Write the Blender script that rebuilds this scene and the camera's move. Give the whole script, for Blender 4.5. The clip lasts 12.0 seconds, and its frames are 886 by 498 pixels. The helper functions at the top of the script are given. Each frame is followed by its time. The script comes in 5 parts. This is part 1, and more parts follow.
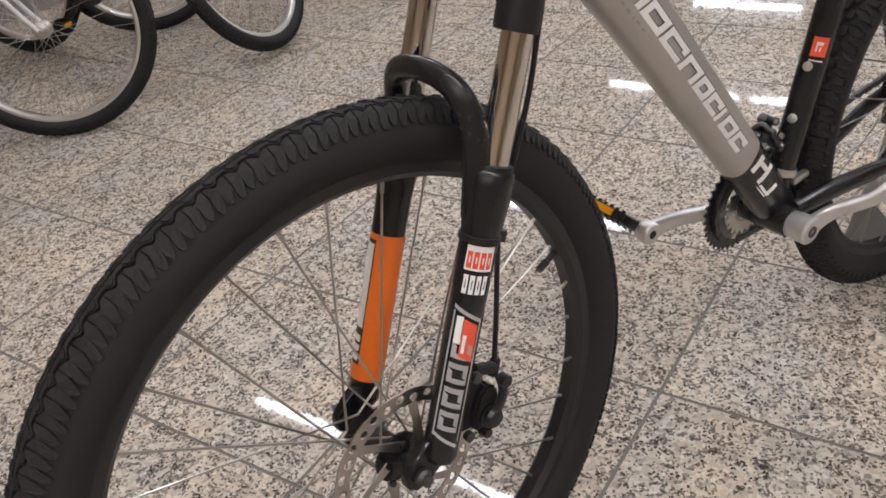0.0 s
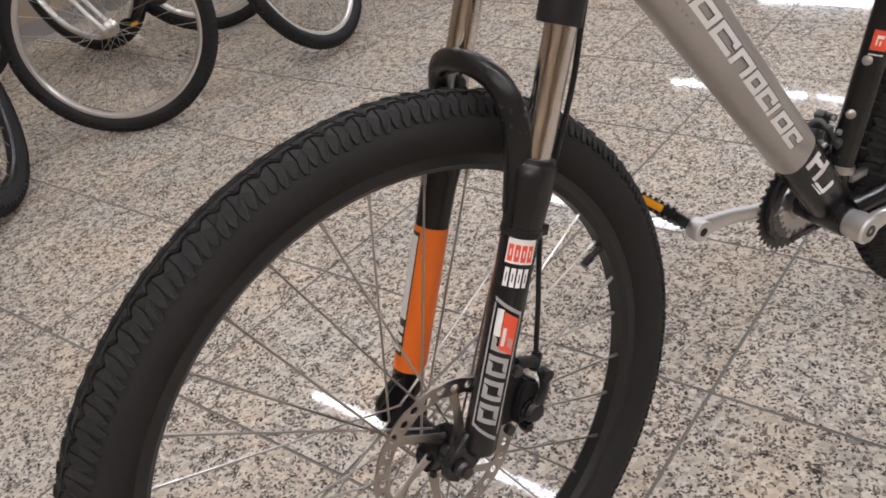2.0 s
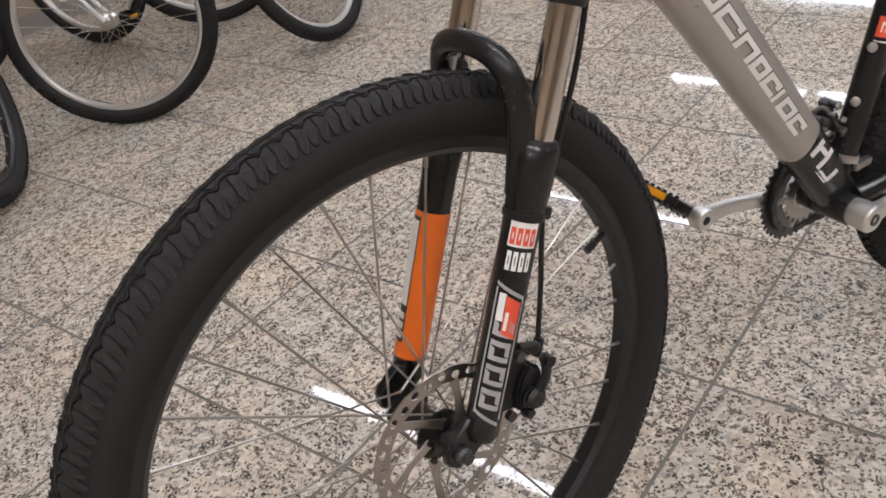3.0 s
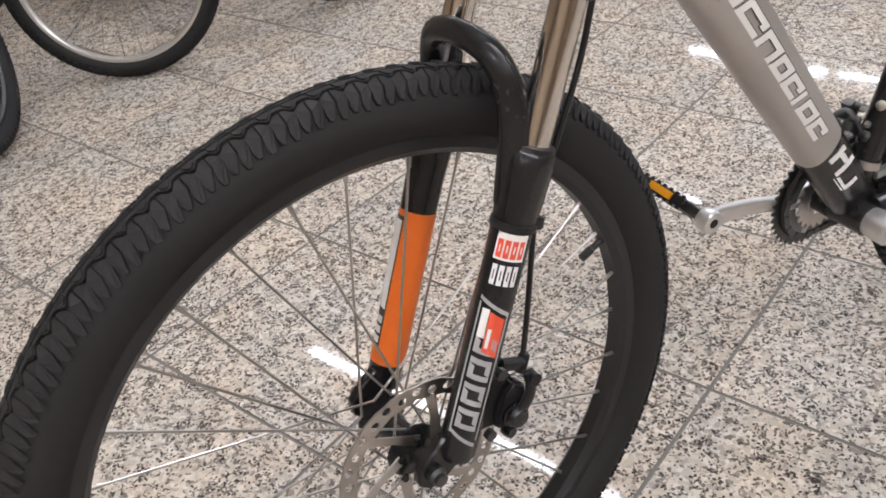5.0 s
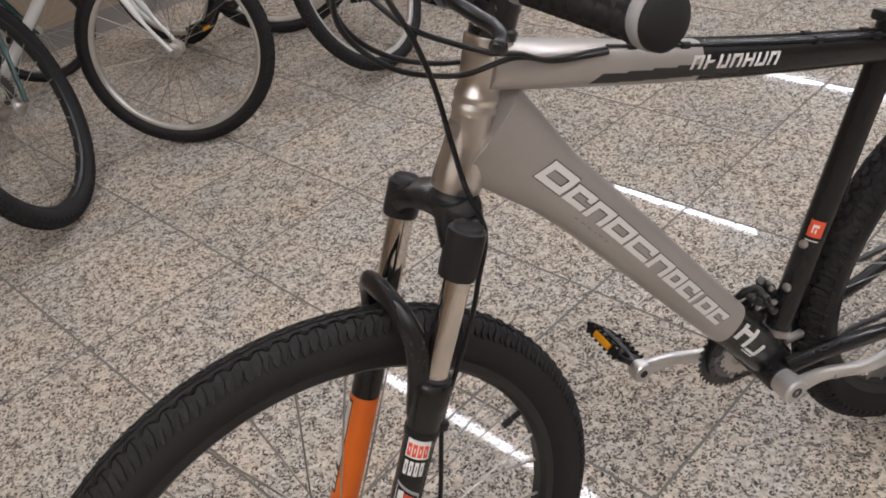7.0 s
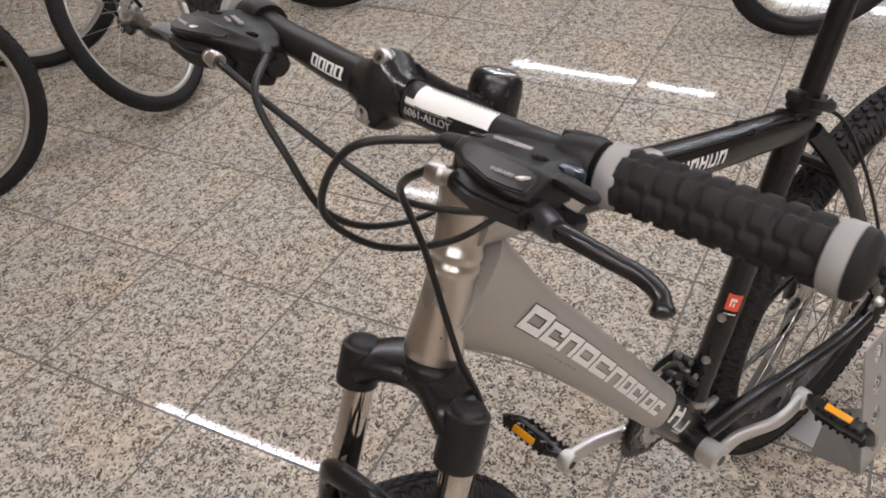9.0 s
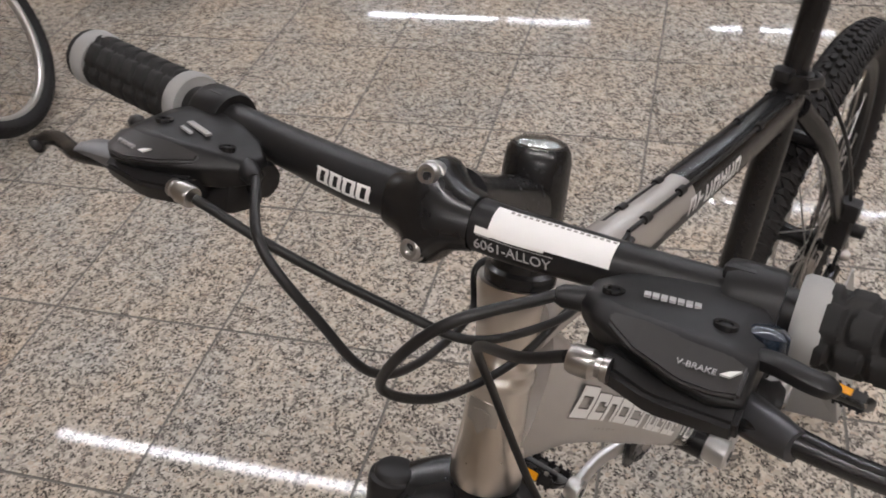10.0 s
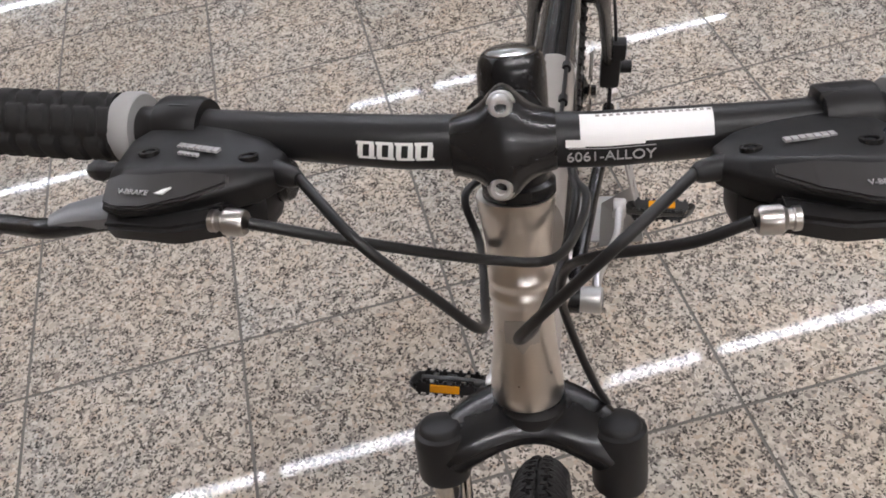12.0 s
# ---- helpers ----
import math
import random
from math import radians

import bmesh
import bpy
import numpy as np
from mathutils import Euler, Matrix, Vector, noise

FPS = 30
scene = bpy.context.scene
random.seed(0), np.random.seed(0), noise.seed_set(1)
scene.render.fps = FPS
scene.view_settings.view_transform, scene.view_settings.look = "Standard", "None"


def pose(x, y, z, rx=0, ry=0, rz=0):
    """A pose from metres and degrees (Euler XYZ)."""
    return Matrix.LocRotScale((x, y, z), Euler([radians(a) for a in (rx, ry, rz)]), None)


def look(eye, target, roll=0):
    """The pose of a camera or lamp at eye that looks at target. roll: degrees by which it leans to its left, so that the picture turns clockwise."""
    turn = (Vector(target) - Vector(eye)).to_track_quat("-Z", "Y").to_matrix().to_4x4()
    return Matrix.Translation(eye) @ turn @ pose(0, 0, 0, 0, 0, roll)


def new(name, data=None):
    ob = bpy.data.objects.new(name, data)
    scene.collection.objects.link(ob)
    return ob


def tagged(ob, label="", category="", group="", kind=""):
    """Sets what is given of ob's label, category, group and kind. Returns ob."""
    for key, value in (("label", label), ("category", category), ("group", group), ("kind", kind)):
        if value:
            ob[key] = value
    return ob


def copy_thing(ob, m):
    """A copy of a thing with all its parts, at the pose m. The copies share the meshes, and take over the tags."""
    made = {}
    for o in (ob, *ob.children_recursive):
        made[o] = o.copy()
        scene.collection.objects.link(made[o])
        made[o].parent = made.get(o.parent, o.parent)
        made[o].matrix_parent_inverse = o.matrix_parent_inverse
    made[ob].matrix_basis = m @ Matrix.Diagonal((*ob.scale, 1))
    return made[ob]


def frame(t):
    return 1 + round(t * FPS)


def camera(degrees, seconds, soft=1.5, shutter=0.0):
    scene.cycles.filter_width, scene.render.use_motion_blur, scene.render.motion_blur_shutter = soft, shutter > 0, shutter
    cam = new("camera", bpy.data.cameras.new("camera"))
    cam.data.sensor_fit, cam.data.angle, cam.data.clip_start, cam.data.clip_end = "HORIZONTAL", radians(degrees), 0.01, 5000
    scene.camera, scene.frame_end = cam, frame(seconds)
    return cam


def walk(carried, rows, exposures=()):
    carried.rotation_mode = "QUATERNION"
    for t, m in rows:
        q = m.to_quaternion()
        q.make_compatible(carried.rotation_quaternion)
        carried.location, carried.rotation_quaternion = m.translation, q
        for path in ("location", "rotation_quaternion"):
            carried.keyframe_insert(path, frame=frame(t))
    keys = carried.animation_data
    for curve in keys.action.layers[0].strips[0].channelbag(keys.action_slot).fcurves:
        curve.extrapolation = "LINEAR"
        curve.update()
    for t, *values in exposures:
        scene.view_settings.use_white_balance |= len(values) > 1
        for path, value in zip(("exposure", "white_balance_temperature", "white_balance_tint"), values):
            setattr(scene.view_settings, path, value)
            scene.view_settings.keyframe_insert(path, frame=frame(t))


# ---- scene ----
# seconds, eye, yaw / pitch / roll in degrees
PATH = [
    (0, (-0.2745, -0.5258, 0.9321), (-35.32, -32.63, -8.08)),
    (0.5, (-0.2715, -0.5304, 0.9399), (-34.38, -32.14, -8.39)),
    (1, (-0.2679, -0.5393, 0.9424), (-32.75, -31.74, -9.39)),
    (1.5, (-0.2669, -0.5423, 0.9455), (-31.93, -32.00, -9.65)),
    (2, (-0.2678, -0.5392, 0.9275), (-30.78, -32.08, -9.79)),
    (2.5, (-0.2685, -0.5368, 0.9224), (-30.67, -32.15, -9.70)),
    (3, (-0.2704, -0.5367, 0.9142), (-30.76, -32.30, -9.65)),
    (5, (-0.2131, -0.4896, 0.9110), (-29.80, -34.88, -7.36)),
    (5.5, (-0.1881, -0.5030, 0.9312), (-27.97, -35.70, -8.45)),
    (6, (-0.1442, -0.5557, 1.0160), (-26.21, -35.26, -7.27)),
    (6.5, (-0.1054, -0.6013, 1.1202), (-25.08, -34.47, -7.91)),
    (6.7, (-0.0966, -0.6200, 1.1516), (-23.84, -34.60, -8.52)),
    (8.3, (-0.1335, -0.4936, 1.2256), (-34.43, -34.76, -4.22)),
    (8.5, (-0.1443, -0.4333, 1.2430), (-41.00, -36.26, -3.04)),
    (9, (-0.1256, -0.3569, 1.2448), (-42.94, -36.93, -3.72)),
    (9.5, (-0.0933, -0.2352, 1.2476), (-47.72, -38.71, -5.26)),
    (10, (-0.0631, -0.1678, 1.2558), (-52.86, -41.14, -6.38)),
    (10.5, (-0.0657, -0.1193, 1.2514), (-62.71, -43.48, -7.20)),
    (11, (-0.1056, -0.0391, 1.2565), (-71.65, -45.30, -9.59)),
    (11.5, (-0.1092, -0.0063, 1.2600), (-77.99, -46.92, -8.01)),
    (12, (-0.1014, 0.0026, 1.2629), (-78.28, -48.26, -9.68)),
]
LENS = 54.72
EXPOSURES = [(0.0, 0.12, 6080, 10), (1.0, 0.06, 6060, 10), (2.5, 0.20, 6030, 10), (3.0, 0.16, 6020, 10), (5.5, 0.50, 5850, 9), (6.0, 0.40, 5940, 10), (6.5, 0.03, 6000, 10), (8.5, -0.03, 6130, 10),
             (9.5, 0.12, 6150, 10), (10.0, -0.16, 6130, 10), (10.5, -0.26, 6050, 10), (11.0, -0.1, 6000, 10), (12.0, 0.0, 5940, 10)]
GLOW = 72.5

def aim(eye, angles):
    """Camera pose from the eye and yaw (left of +y), pitch and roll."""
    yaw, pitch, roll = (radians(a) for a in angles)
    ahead = Vector((-math.sin(yaw) * math.cos(pitch), math.cos(yaw) * math.cos(pitch), math.sin(pitch)))
    return look(eye, Vector(eye) + ahead, math.degrees(roll))


cam = camera(LENS, 12.0, soft=1.75, shutter=0.3)
walk(cam, [(t, aim(eye, turn)) for t, eye, turn in PATH],
     exposures=EXPOSURES)

# ---- world and lamps ----
world = bpy.data.worlds.new("world")
scene.world = world
world.use_nodes = True
world.node_tree.nodes["Background"].inputs["Color"].default_value = (0.9, 0.95, 1.0, 1)
world.node_tree.nodes["Background"].inputs["Strength"].default_value = 0.02

# ---- materials ----
def mat(name, colour, rough=0.5, metal=0.0, coat=0.0, grain=0.0, scale=60.0, bump=0.0, wear=0.15, emit=0.0, ior=1.5):
    """A painted, plastic or metal surface with colour and gloss that vary at two scales."""
    m = bpy.data.materials.new(name)
    m.use_nodes = True
    t = m.node_tree
    b = t.nodes["Principled BSDF"]
    b.inputs["Metallic"].default_value, b.inputs["IOR"].default_value = metal, ior
    b.inputs["Coat Weight"].default_value, b.inputs["Coat Roughness"].default_value = coat, 0.08
    where = t.nodes.new("ShaderNodeTexCoord")
    big, small = t.nodes.new("ShaderNodeTexNoise"), t.nodes.new("ShaderNodeTexNoise")
    big.inputs["Scale"].default_value, small.inputs["Scale"].default_value = scale * 0.15, scale * 3
    small.inputs["Detail"].default_value = 4
    for n in (big, small):
        t.links.new(where.outputs["Object"], n.inputs["Vector"])
    mix = t.nodes.new("ShaderNodeMix")
    mix.data_type = "RGBA"
    c = Vector(colour)
    mix.inputs["A"].default_value = (*(c * (1 - grain)), 1)
    mix.inputs["B"].default_value = (*[min(1, v) for v in c * (1 + grain)], 1)
    both = t.nodes.new("ShaderNodeMath")
    both.operation = "MULTIPLY_ADD"
    both.inputs[1].default_value = 0.5
    half = t.nodes.new("ShaderNodeMath")
    half.operation = "MULTIPLY"
    half.inputs[1].default_value = 0.5
    t.links.new(small.outputs["Fac"], half.inputs[0])
    t.links.new(big.outputs["Fac"], both.inputs[0])
    t.links.new(half.outputs[0], both.inputs[2])
    t.links.new(both.outputs[0], mix.inputs["Factor"])
    t.links.new(mix.outputs["Result"], b.inputs["Base Color"])
    gloss = t.nodes.new("ShaderNodeMapRange")
    gloss.inputs["To Min"].default_value = max(0.02, rough * (1 - wear))
    gloss.inputs["To Max"].default_value = min(1, rough * (1 + wear))
    t.links.new(both.outputs[0], gloss.inputs["Value"])
    t.links.new(gloss.outputs["Result"], b.inputs["Roughness"])
    if bump:
        bm = t.nodes.new("ShaderNodeBump")
        bm.inputs["Strength"].default_value, bm.inputs["Distance"].default_value = bump, 0.001
        t.links.new(small.outputs["Fac"], bm.inputs["Height"])
        t.links.new(bm.outputs["Normal"], b.inputs["Normal"])
    if emit:
        b.inputs["Emission Color"].default_value = (*colour, 1)
        b.inputs["Emission Strength"].default_value = emit
    return m


def brushed(name, colour, rough, stretch):
    """Bare metal with fine lines that run across one axis."""
    m = mat(name, colour, rough, 1.0, grain=0.02, scale=40, wear=0.1)
    t = m.node_tree
    b = t.nodes["Principled BSDF"]
    where, place, lines, bm = (t.nodes.new(k) for k in ("ShaderNodeTexCoord", "ShaderNodeMapping", "ShaderNodeTexNoise", "ShaderNodeBump"))
    place.inputs["Scale"].default_value = stretch
    lines.inputs["Scale"].default_value, lines.inputs["Detail"].default_value = 300, 3
    bm.inputs["Strength"].default_value, bm.inputs["Distance"].default_value = 0.07, 0.0001
    t.links.new(where.outputs["Object"], place.inputs["Vector"])
    t.links.new(place.outputs["Vector"], lines.inputs["Vector"])
    t.links.new(lines.outputs["Fac"], bm.inputs["Height"])
    t.links.new(bm.outputs["Normal"], b.inputs["Normal"])
    return m


def granite(name):
    """Polished speckled granite: beige and rose feldspar, grey quartz and black mica grains."""
    m = bpy.data.materials.new(name)
    m.use_nodes = True
    t = m.node_tree
    b = t.nodes["Principled BSDF"]
    link = t.links.new

    def node(kind, **values):
        n = t.nodes.new(kind)
        for k, v in values.items():
            n.inputs[k].default_value = v
        return n

    where, info = node("ShaderNodeTexCoord"), node("ShaderNodeObjectInfo")
    shift = node("ShaderNodeVectorMath")
    shift.operation = "MULTIPLY_ADD"
    shift.inputs[0].default_value = (1, 1, 1)
    spread = node("ShaderNodeVectorMath")
    spread.operation = "SCALE"
    spread.inputs[0].default_value = (37.0, 91.0, 11.0)
    link(info.outputs["Random"], spread.inputs["Scale"])
    link(where.outputs["Object"], shift.inputs[0])
    shift.inputs[1].default_value = (1, 1, 1)
    link(spread.outputs["Vector"], shift.inputs[2])
    warp = node("ShaderNodeTexNoise", Scale=70.0, Detail=2.0)
    link(shift.outputs["Vector"], warp.inputs["Vector"])
    bend = node("ShaderNodeVectorMath")
    bend.operation = "MULTIPLY_ADD"
    bend.inputs[1].default_value = (0.009, 0.009, 0.009)
    link(warp.outputs["Color"], bend.inputs[0])
    link(shift.outputs["Vector"], bend.inputs[2])
    grains = node("ShaderNodeTexVoronoi", Scale=GRAIN)
    link(bend.outputs["Vector"], grains.inputs["Vector"])
    pick = node("ShaderNodeSeparateColor")
    link(grains.outputs["Color"], pick.inputs["Color"])
    ramp = node("ShaderNodeValToRGB")
    stops = [(0.0, (0.25, 0.228, 0.208)), (0.08, (0.34, 0.312, 0.284)), (0.20, (0.42, 0.387, 0.345)), (0.42, (0.485, 0.443, 0.392)),
             (0.62, (0.46, 0.392, 0.332)), (0.70, (0.52, 0.482, 0.432)), (0.90, (0.575, 0.542, 0.497))]
    ramp.color_ramp.interpolation = "CONSTANT"
    while len(ramp.color_ramp.elements) < len(stops):
        ramp.color_ramp.elements.new(0.5)
    for e, (at, c) in zip(ramp.color_ramp.elements, stops):
        e.position, e.color = at, (*c, 1)
    link(pick.outputs["Red"], ramp.inputs["Fac"])
    # mica: small dark grains that gather in loose flocks
    flock = node("ShaderNodeTexNoise", Scale=45.0, Detail=2.0)
    link(shift.outputs["Vector"], flock.inputs["Vector"])
    limit = node("ShaderNodeMapRange")
    limit.inputs["From Min"].default_value, limit.inputs["From Max"].default_value = 0.35, 0.70
    limit.inputs["To Min"].default_value, limit.inputs["To Max"].default_value = 0.03, 0.42
    link(flock.outputs["Fac"], limit.inputs["Value"])
    under = ramp
    for scale, colour, share, channel in ((GRAIN * 1.55, (0.155, 0.143, 0.132, 1), 1.0, "Green"), (GRAIN * 2.1, (0.050, 0.046, 0.043, 1), 0.62, "Blue")):
        fine = node("ShaderNodeTexVoronoi", Scale=scale)
        link(bend.outputs["Vector"], fine.inputs["Vector"])
        pick2 = node("ShaderNodeSeparateColor")
        link(fine.outputs["Color"], pick2.inputs["Color"])
        part_of = node("ShaderNodeMath")
        part_of.operation = "MULTIPLY"
        part_of.inputs[1].default_value = share
        link(limit.outputs["Result"], part_of.inputs[0])
        specks = node("ShaderNodeMath")
        specks.operation = "LESS_THAN"
        link(pick2.outputs[channel], specks.inputs[0])
        link(part_of.outputs[0], specks.inputs[1])
        dark = node("ShaderNodeMix")
        dark.data_type = "RGBA"
        dark.inputs["B"].default_value = colour
        link(under.outputs["Color"] if under is ramp else under.outputs["Result"], dark.inputs["A"])
        link(specks.outputs[0], dark.inputs["Factor"])
        under = dark
    # warm and cool clouds, and a tone of its own for each slab
    cloud = node("ShaderNodeTexNoise", Scale=5.0, Detail=3.0)
    link(shift.outputs["Vector"], cloud.inputs["Vector"])
    hue = node("ShaderNodeMix")
    hue.data_type = "RGBA"
    hue.inputs["A"].default_value, hue.inputs["B"].default_value = (0.84, 0.91, 0.98, 1), (1.18, 1.04, 0.88, 1)
    link(cloud.outputs["Fac"], hue.inputs["Factor"])
    tint = node("ShaderNodeMix")
    tint.data_type, tint.blend_type = "RGBA", "MULTIPLY"
    tint.inputs["Factor"].default_value = 1.0
    link(dark.outputs["Result"], tint.inputs["A"])
    link(hue.outputs["Result"], tint.inputs["B"])
    tone = node("ShaderNodeMapRange")
    tone.inputs["To Min"].default_value, tone.inputs["To Max"].default_value = 0.97, 1.10
    link(info.outputs["Random"], tone.inputs["Value"])
    each = node("ShaderNodeVectorMath")
    each.operation = "SCALE"
    link(tint.outputs["Result"], each.inputs[0])
    link(tone.outputs["Result"], each.inputs["Scale"])
    link(each.outputs["Vector"], b.inputs["Base Color"])
    rough = node("ShaderNodeMapRange")
    rough.inputs["To Min"].default_value, rough.inputs["To Max"].default_value = 0.028, 0.052
    link(cloud.outputs["Fac"], rough.inputs["Value"])
    link(rough.outputs["Result"], b.inputs["Roughness"])
    b.inputs["IOR"].default_value = 1.23
    wave = node("ShaderNodeBump", Strength=0.025, Distance=0.0002)
    link(pick.outputs["Green"], wave.inputs["Height"])
    link(wave.outputs["Normal"], b.inputs["Normal"])
    return m


GRAIN = 148.0
GRANITE = granite("granite")
GROUT = mat("grout", (0.155, 0.142, 0.13), 0.85, grain=0.25, scale=80)
# brown stands in for warm, dim light on the far floor
WALL = mat("wall_paint", (0.32, 0.25, 0.18), 0.8, grain=0.03, scale=8)
CEILING = mat("ceiling_paint", (0.66, 0.65, 0.63), 0.9, grain=0.02, scale=8)
LAMP_BODY = mat("lamp_body", (0.75, 0.75, 0.74), 0.4)
# glow of the unseen rows that are added to fill in light
LAMP_FILL = mat("warm_fill_diffuser", (1.0, 0.925, 0.87), 0.5, emit=GLOW)
LAMP = mat("lamp_diffuser", (1.0, 0.955, 0.955), 0.5, emit=GLOW)
LAMP_COOL = mat("cool_lamp_diffuser", (0.95, 0.965, 1.0), 0.5, emit=GLOW)
RUBBER = mat("tyre_rubber", (0.0145, 0.0132, 0.0132), 0.78, grain=0.3, scale=50, bump=0.15, ior=1.42)
RIM_BLACK = mat("black_rim", (0.012, 0.012, 0.013), 0.42, grain=0.1)
RIM_SILVER = mat("silver_rim", (0.62, 0.60, 0.57), 0.38, 0.85, grain=0.06)
SPOKE = mat("spoke_steel", (0.44, 0.42, 0.395), 0.30, 1.0, grain=0.1)
BLACK = mat("black_paint", (0.0125, 0.0120, 0.0125), 0.26, coat=0.15, grain=0.15, ior=1.40)
# pale metal that imitates the glare on the black cap
CAP_GLARE = mat("cap_glare", (0.42, 0.41, 0.40), 0.20, 1.0, grain=0.05)
BLACK_MATT = mat("black_matt", (0.0145, 0.0138, 0.0142), 0.40, grain=0.2, ior=1.36)
PLASTIC = mat("dark_plastic", (0.0120, 0.0113, 0.0115), 0.40, grain=0.15, bump=0.05, ior=1.33)
PLASTIC_GREY = mat("grey_plastic", (0.030, 0.028, 0.0275), 0.40, grain=0.1, ior=1.38)
CABLE = mat("cable_housing", (0.0130, 0.0122, 0.0122), 0.40, grain=0.1, ior=1.40)
GRIP = mat("grip_rubber", (0.0165, 0.0156, 0.0154), 0.80, grain=0.25, bump=0.2, ior=1.38)
COLLAR = mat("grey_rubber", (0.30, 0.295, 0.29), 0.65, grain=0.06)
CHROME = mat("stanchion_chrome", (0.68, 0.64, 0.60), 0.07, 1.0, grain=0.04)
BOLT = mat("bright_bolt", (0.56, 0.55, 0.54), 0.36, 1.0, grain=0.06)
KNUCKLE = mat("grey_alloy", (0.16, 0.16, 0.165), 0.42, 0.5, grain=0.08)
LEVER_ALLOY = mat("dark_lever_alloy", (0.065, 0.065, 0.07), 0.34, 0.6, grain=0.08)
STEEL = mat("steel", (0.52, 0.50, 0.48), 0.30, 1.0, grain=0.08)
ROTOR = mat("rotor_steel", (0.42, 0.39, 0.36), 0.36, 1.0, grain=0.1)
DARK_STEEL = mat("dark_steel", (0.10, 0.10, 0.10), 0.40, 0.9, grain=0.2)
ALLOY = mat("crank_alloy", (0.66, 0.65, 0.64), 0.38, 0.9, grain=0.05)
HEAD_METAL = brushed("brushed_alloy", (0.72, 0.68, 0.64), 0.28, (5.0, 5.0, 0.05))
SILVER = mat("silver_paint", (0.39, 0.362, 0.335), 0.38, 0.40, coat=0.5, grain=0.04, scale=400)
SILVER_DARK = mat("grey_print", (0.25, 0.23, 0.215), 0.45, grain=0.05)
WHITE = mat("white_print", (0.78, 0.77, 0.75), 0.45, grain=0.03)
LABEL = mat("paper_label", (0.80, 0.79, 0.78), 0.55, grain=0.02)
MARK_EDGE = mat("brown_print", (0.075, 0.066, 0.060), 0.45)
OUTLINE = mat("dark_print", (0.022, 0.021, 0.021), 0.45)
ORANGE = mat("orange_vinyl", (0.78, 0.16, 0.015), 0.38, grain=0.05)
RED = mat("red_vinyl", (0.72, 0.085, 0.035), 0.40, grain=0.04)
GREY_PRINT = mat("silver_print", (0.36, 0.35, 0.35), 0.40, grain=0.05)
REFLECTOR = mat("amber_reflector", (0.85, 0.36, 0.01), 0.18, grain=0.2, scale=400, bump=0.3)
# bluish reflection on the dark gear window, put into its colour
BLUE_GLEAM = mat("blue_gleam", (0.014, 0.020, 0.032), 0.12, coat=0.6, grain=0.2)
STAND = mat("stand_steel", (0.42, 0.41, 0.40), 0.45, 0.4, grain=0.06)
WHITE_PAINT = mat("white_paint", (0.72, 0.72, 0.71), 0.35, coat=0.2, grain=0.03)
GREEN_PAINT = mat("dark_green_paint", (0.012, 0.045, 0.040), 0.35, coat=0.2, grain=0.05)
BLUE_PAINT = mat("dark_blue_paint", (0.03, 0.045, 0.11), 0.35, coat=0.2, grain=0.05)

# ---- building helpers ----
def link_mesh(name, bm, material, parent=None, label="", smooth=True):
    bmesh.ops.recalc_face_normals(bm, faces=bm.faces)
    me = bpy.data.meshes.new(name)
    bm.to_mesh(me)
    bm.free()
    for m in (material if isinstance(material, (list, tuple)) else [material]):
        me.materials.append(m)
    if smooth:
        me.polygons.foreach_set("use_smooth", [True] * len(me.polygons))
        me.set_sharp_from_angle(angle=radians(38))
    ob = new(name, me)
    if parent:
        ob.parent = parent
    if label:
        ob["label"] = label
    return ob


part = link_mesh


def empty(name, parent=None, m=None):
    o = new(name)
    o.empty_display_size = 0.05
    if parent:
        o.parent = parent
    if m is not None:
        o.matrix_basis = m
    return o


def frames(pts):
    """A right and an up vector at each point of a path, without twist."""
    pts = [Vector(p) for p in pts]
    tang = [((pts[min(i + 1, len(pts) - 1)] - pts[max(i - 1, 0)]).normalized()) for i in range(len(pts))]
    a = tang[0].orthogonal().normalized()
    if abs(tang[0].z) < 0.95:
        a = tang[0].cross(Vector((0, 0, 1))).normalized()
    out = []
    for t in tang:
        a = (a - t * a.dot(t)).normalized()
        out.append((a, t.cross(a).normalized()))
    return pts, out


def sweep(bm, pts, radii, n=12, caps=True, power=2.0):
    """A tube along a path: a radius or (half-width, half-height) a point; power over 2 squares the section."""
    pts, fr = frames(pts)
    if not isinstance(radii, (list, tuple)):
        radii = [radii] * len(pts)
    rings = []
    for p, (a, b), r in zip(pts, fr, radii):
        w, h = r if isinstance(r, (list, tuple)) else (r, r)
        ring = []
        for k in range(n):
            c, s = math.cos(2 * math.pi * k / n), math.sin(2 * math.pi * k / n)
            e = 2.0 / power
            x, y = math.copysign(abs(c) ** e, c) * w, math.copysign(abs(s) ** e, s) * h
            ring.append(bm.verts.new(p + a * x + b * y))
        rings.append(ring)
    for r0, r1 in zip(rings, rings[1:]):
        for k in range(n):
            bm.faces.new((r0[k], r0[(k + 1) % n], r1[(k + 1) % n], r1[k]))
    if caps:
        bm.faces.new(rings[0][::-1])
        bm.faces.new(rings[-1])
    return rings


def spline(pts, steps=8):
    """A smooth path through the points."""
    p = [Vector(q) for q in pts]
    p = [2 * p[0] - p[1]] + p + [2 * p[-1] - p[-2]]
    out = []
    for i in range(1, len(p) - 2):
        for k in range(steps):
            t = k / steps
            a, b, c, d = p[i - 1:i + 3]
            out.append(0.5 * ((2 * b) + (c - a) * t + (2 * a - 5 * b + 4 * c - d) * t * t + (3 * b - a - 3 * c + d) * t ** 3))
    return out + [p[-2]]


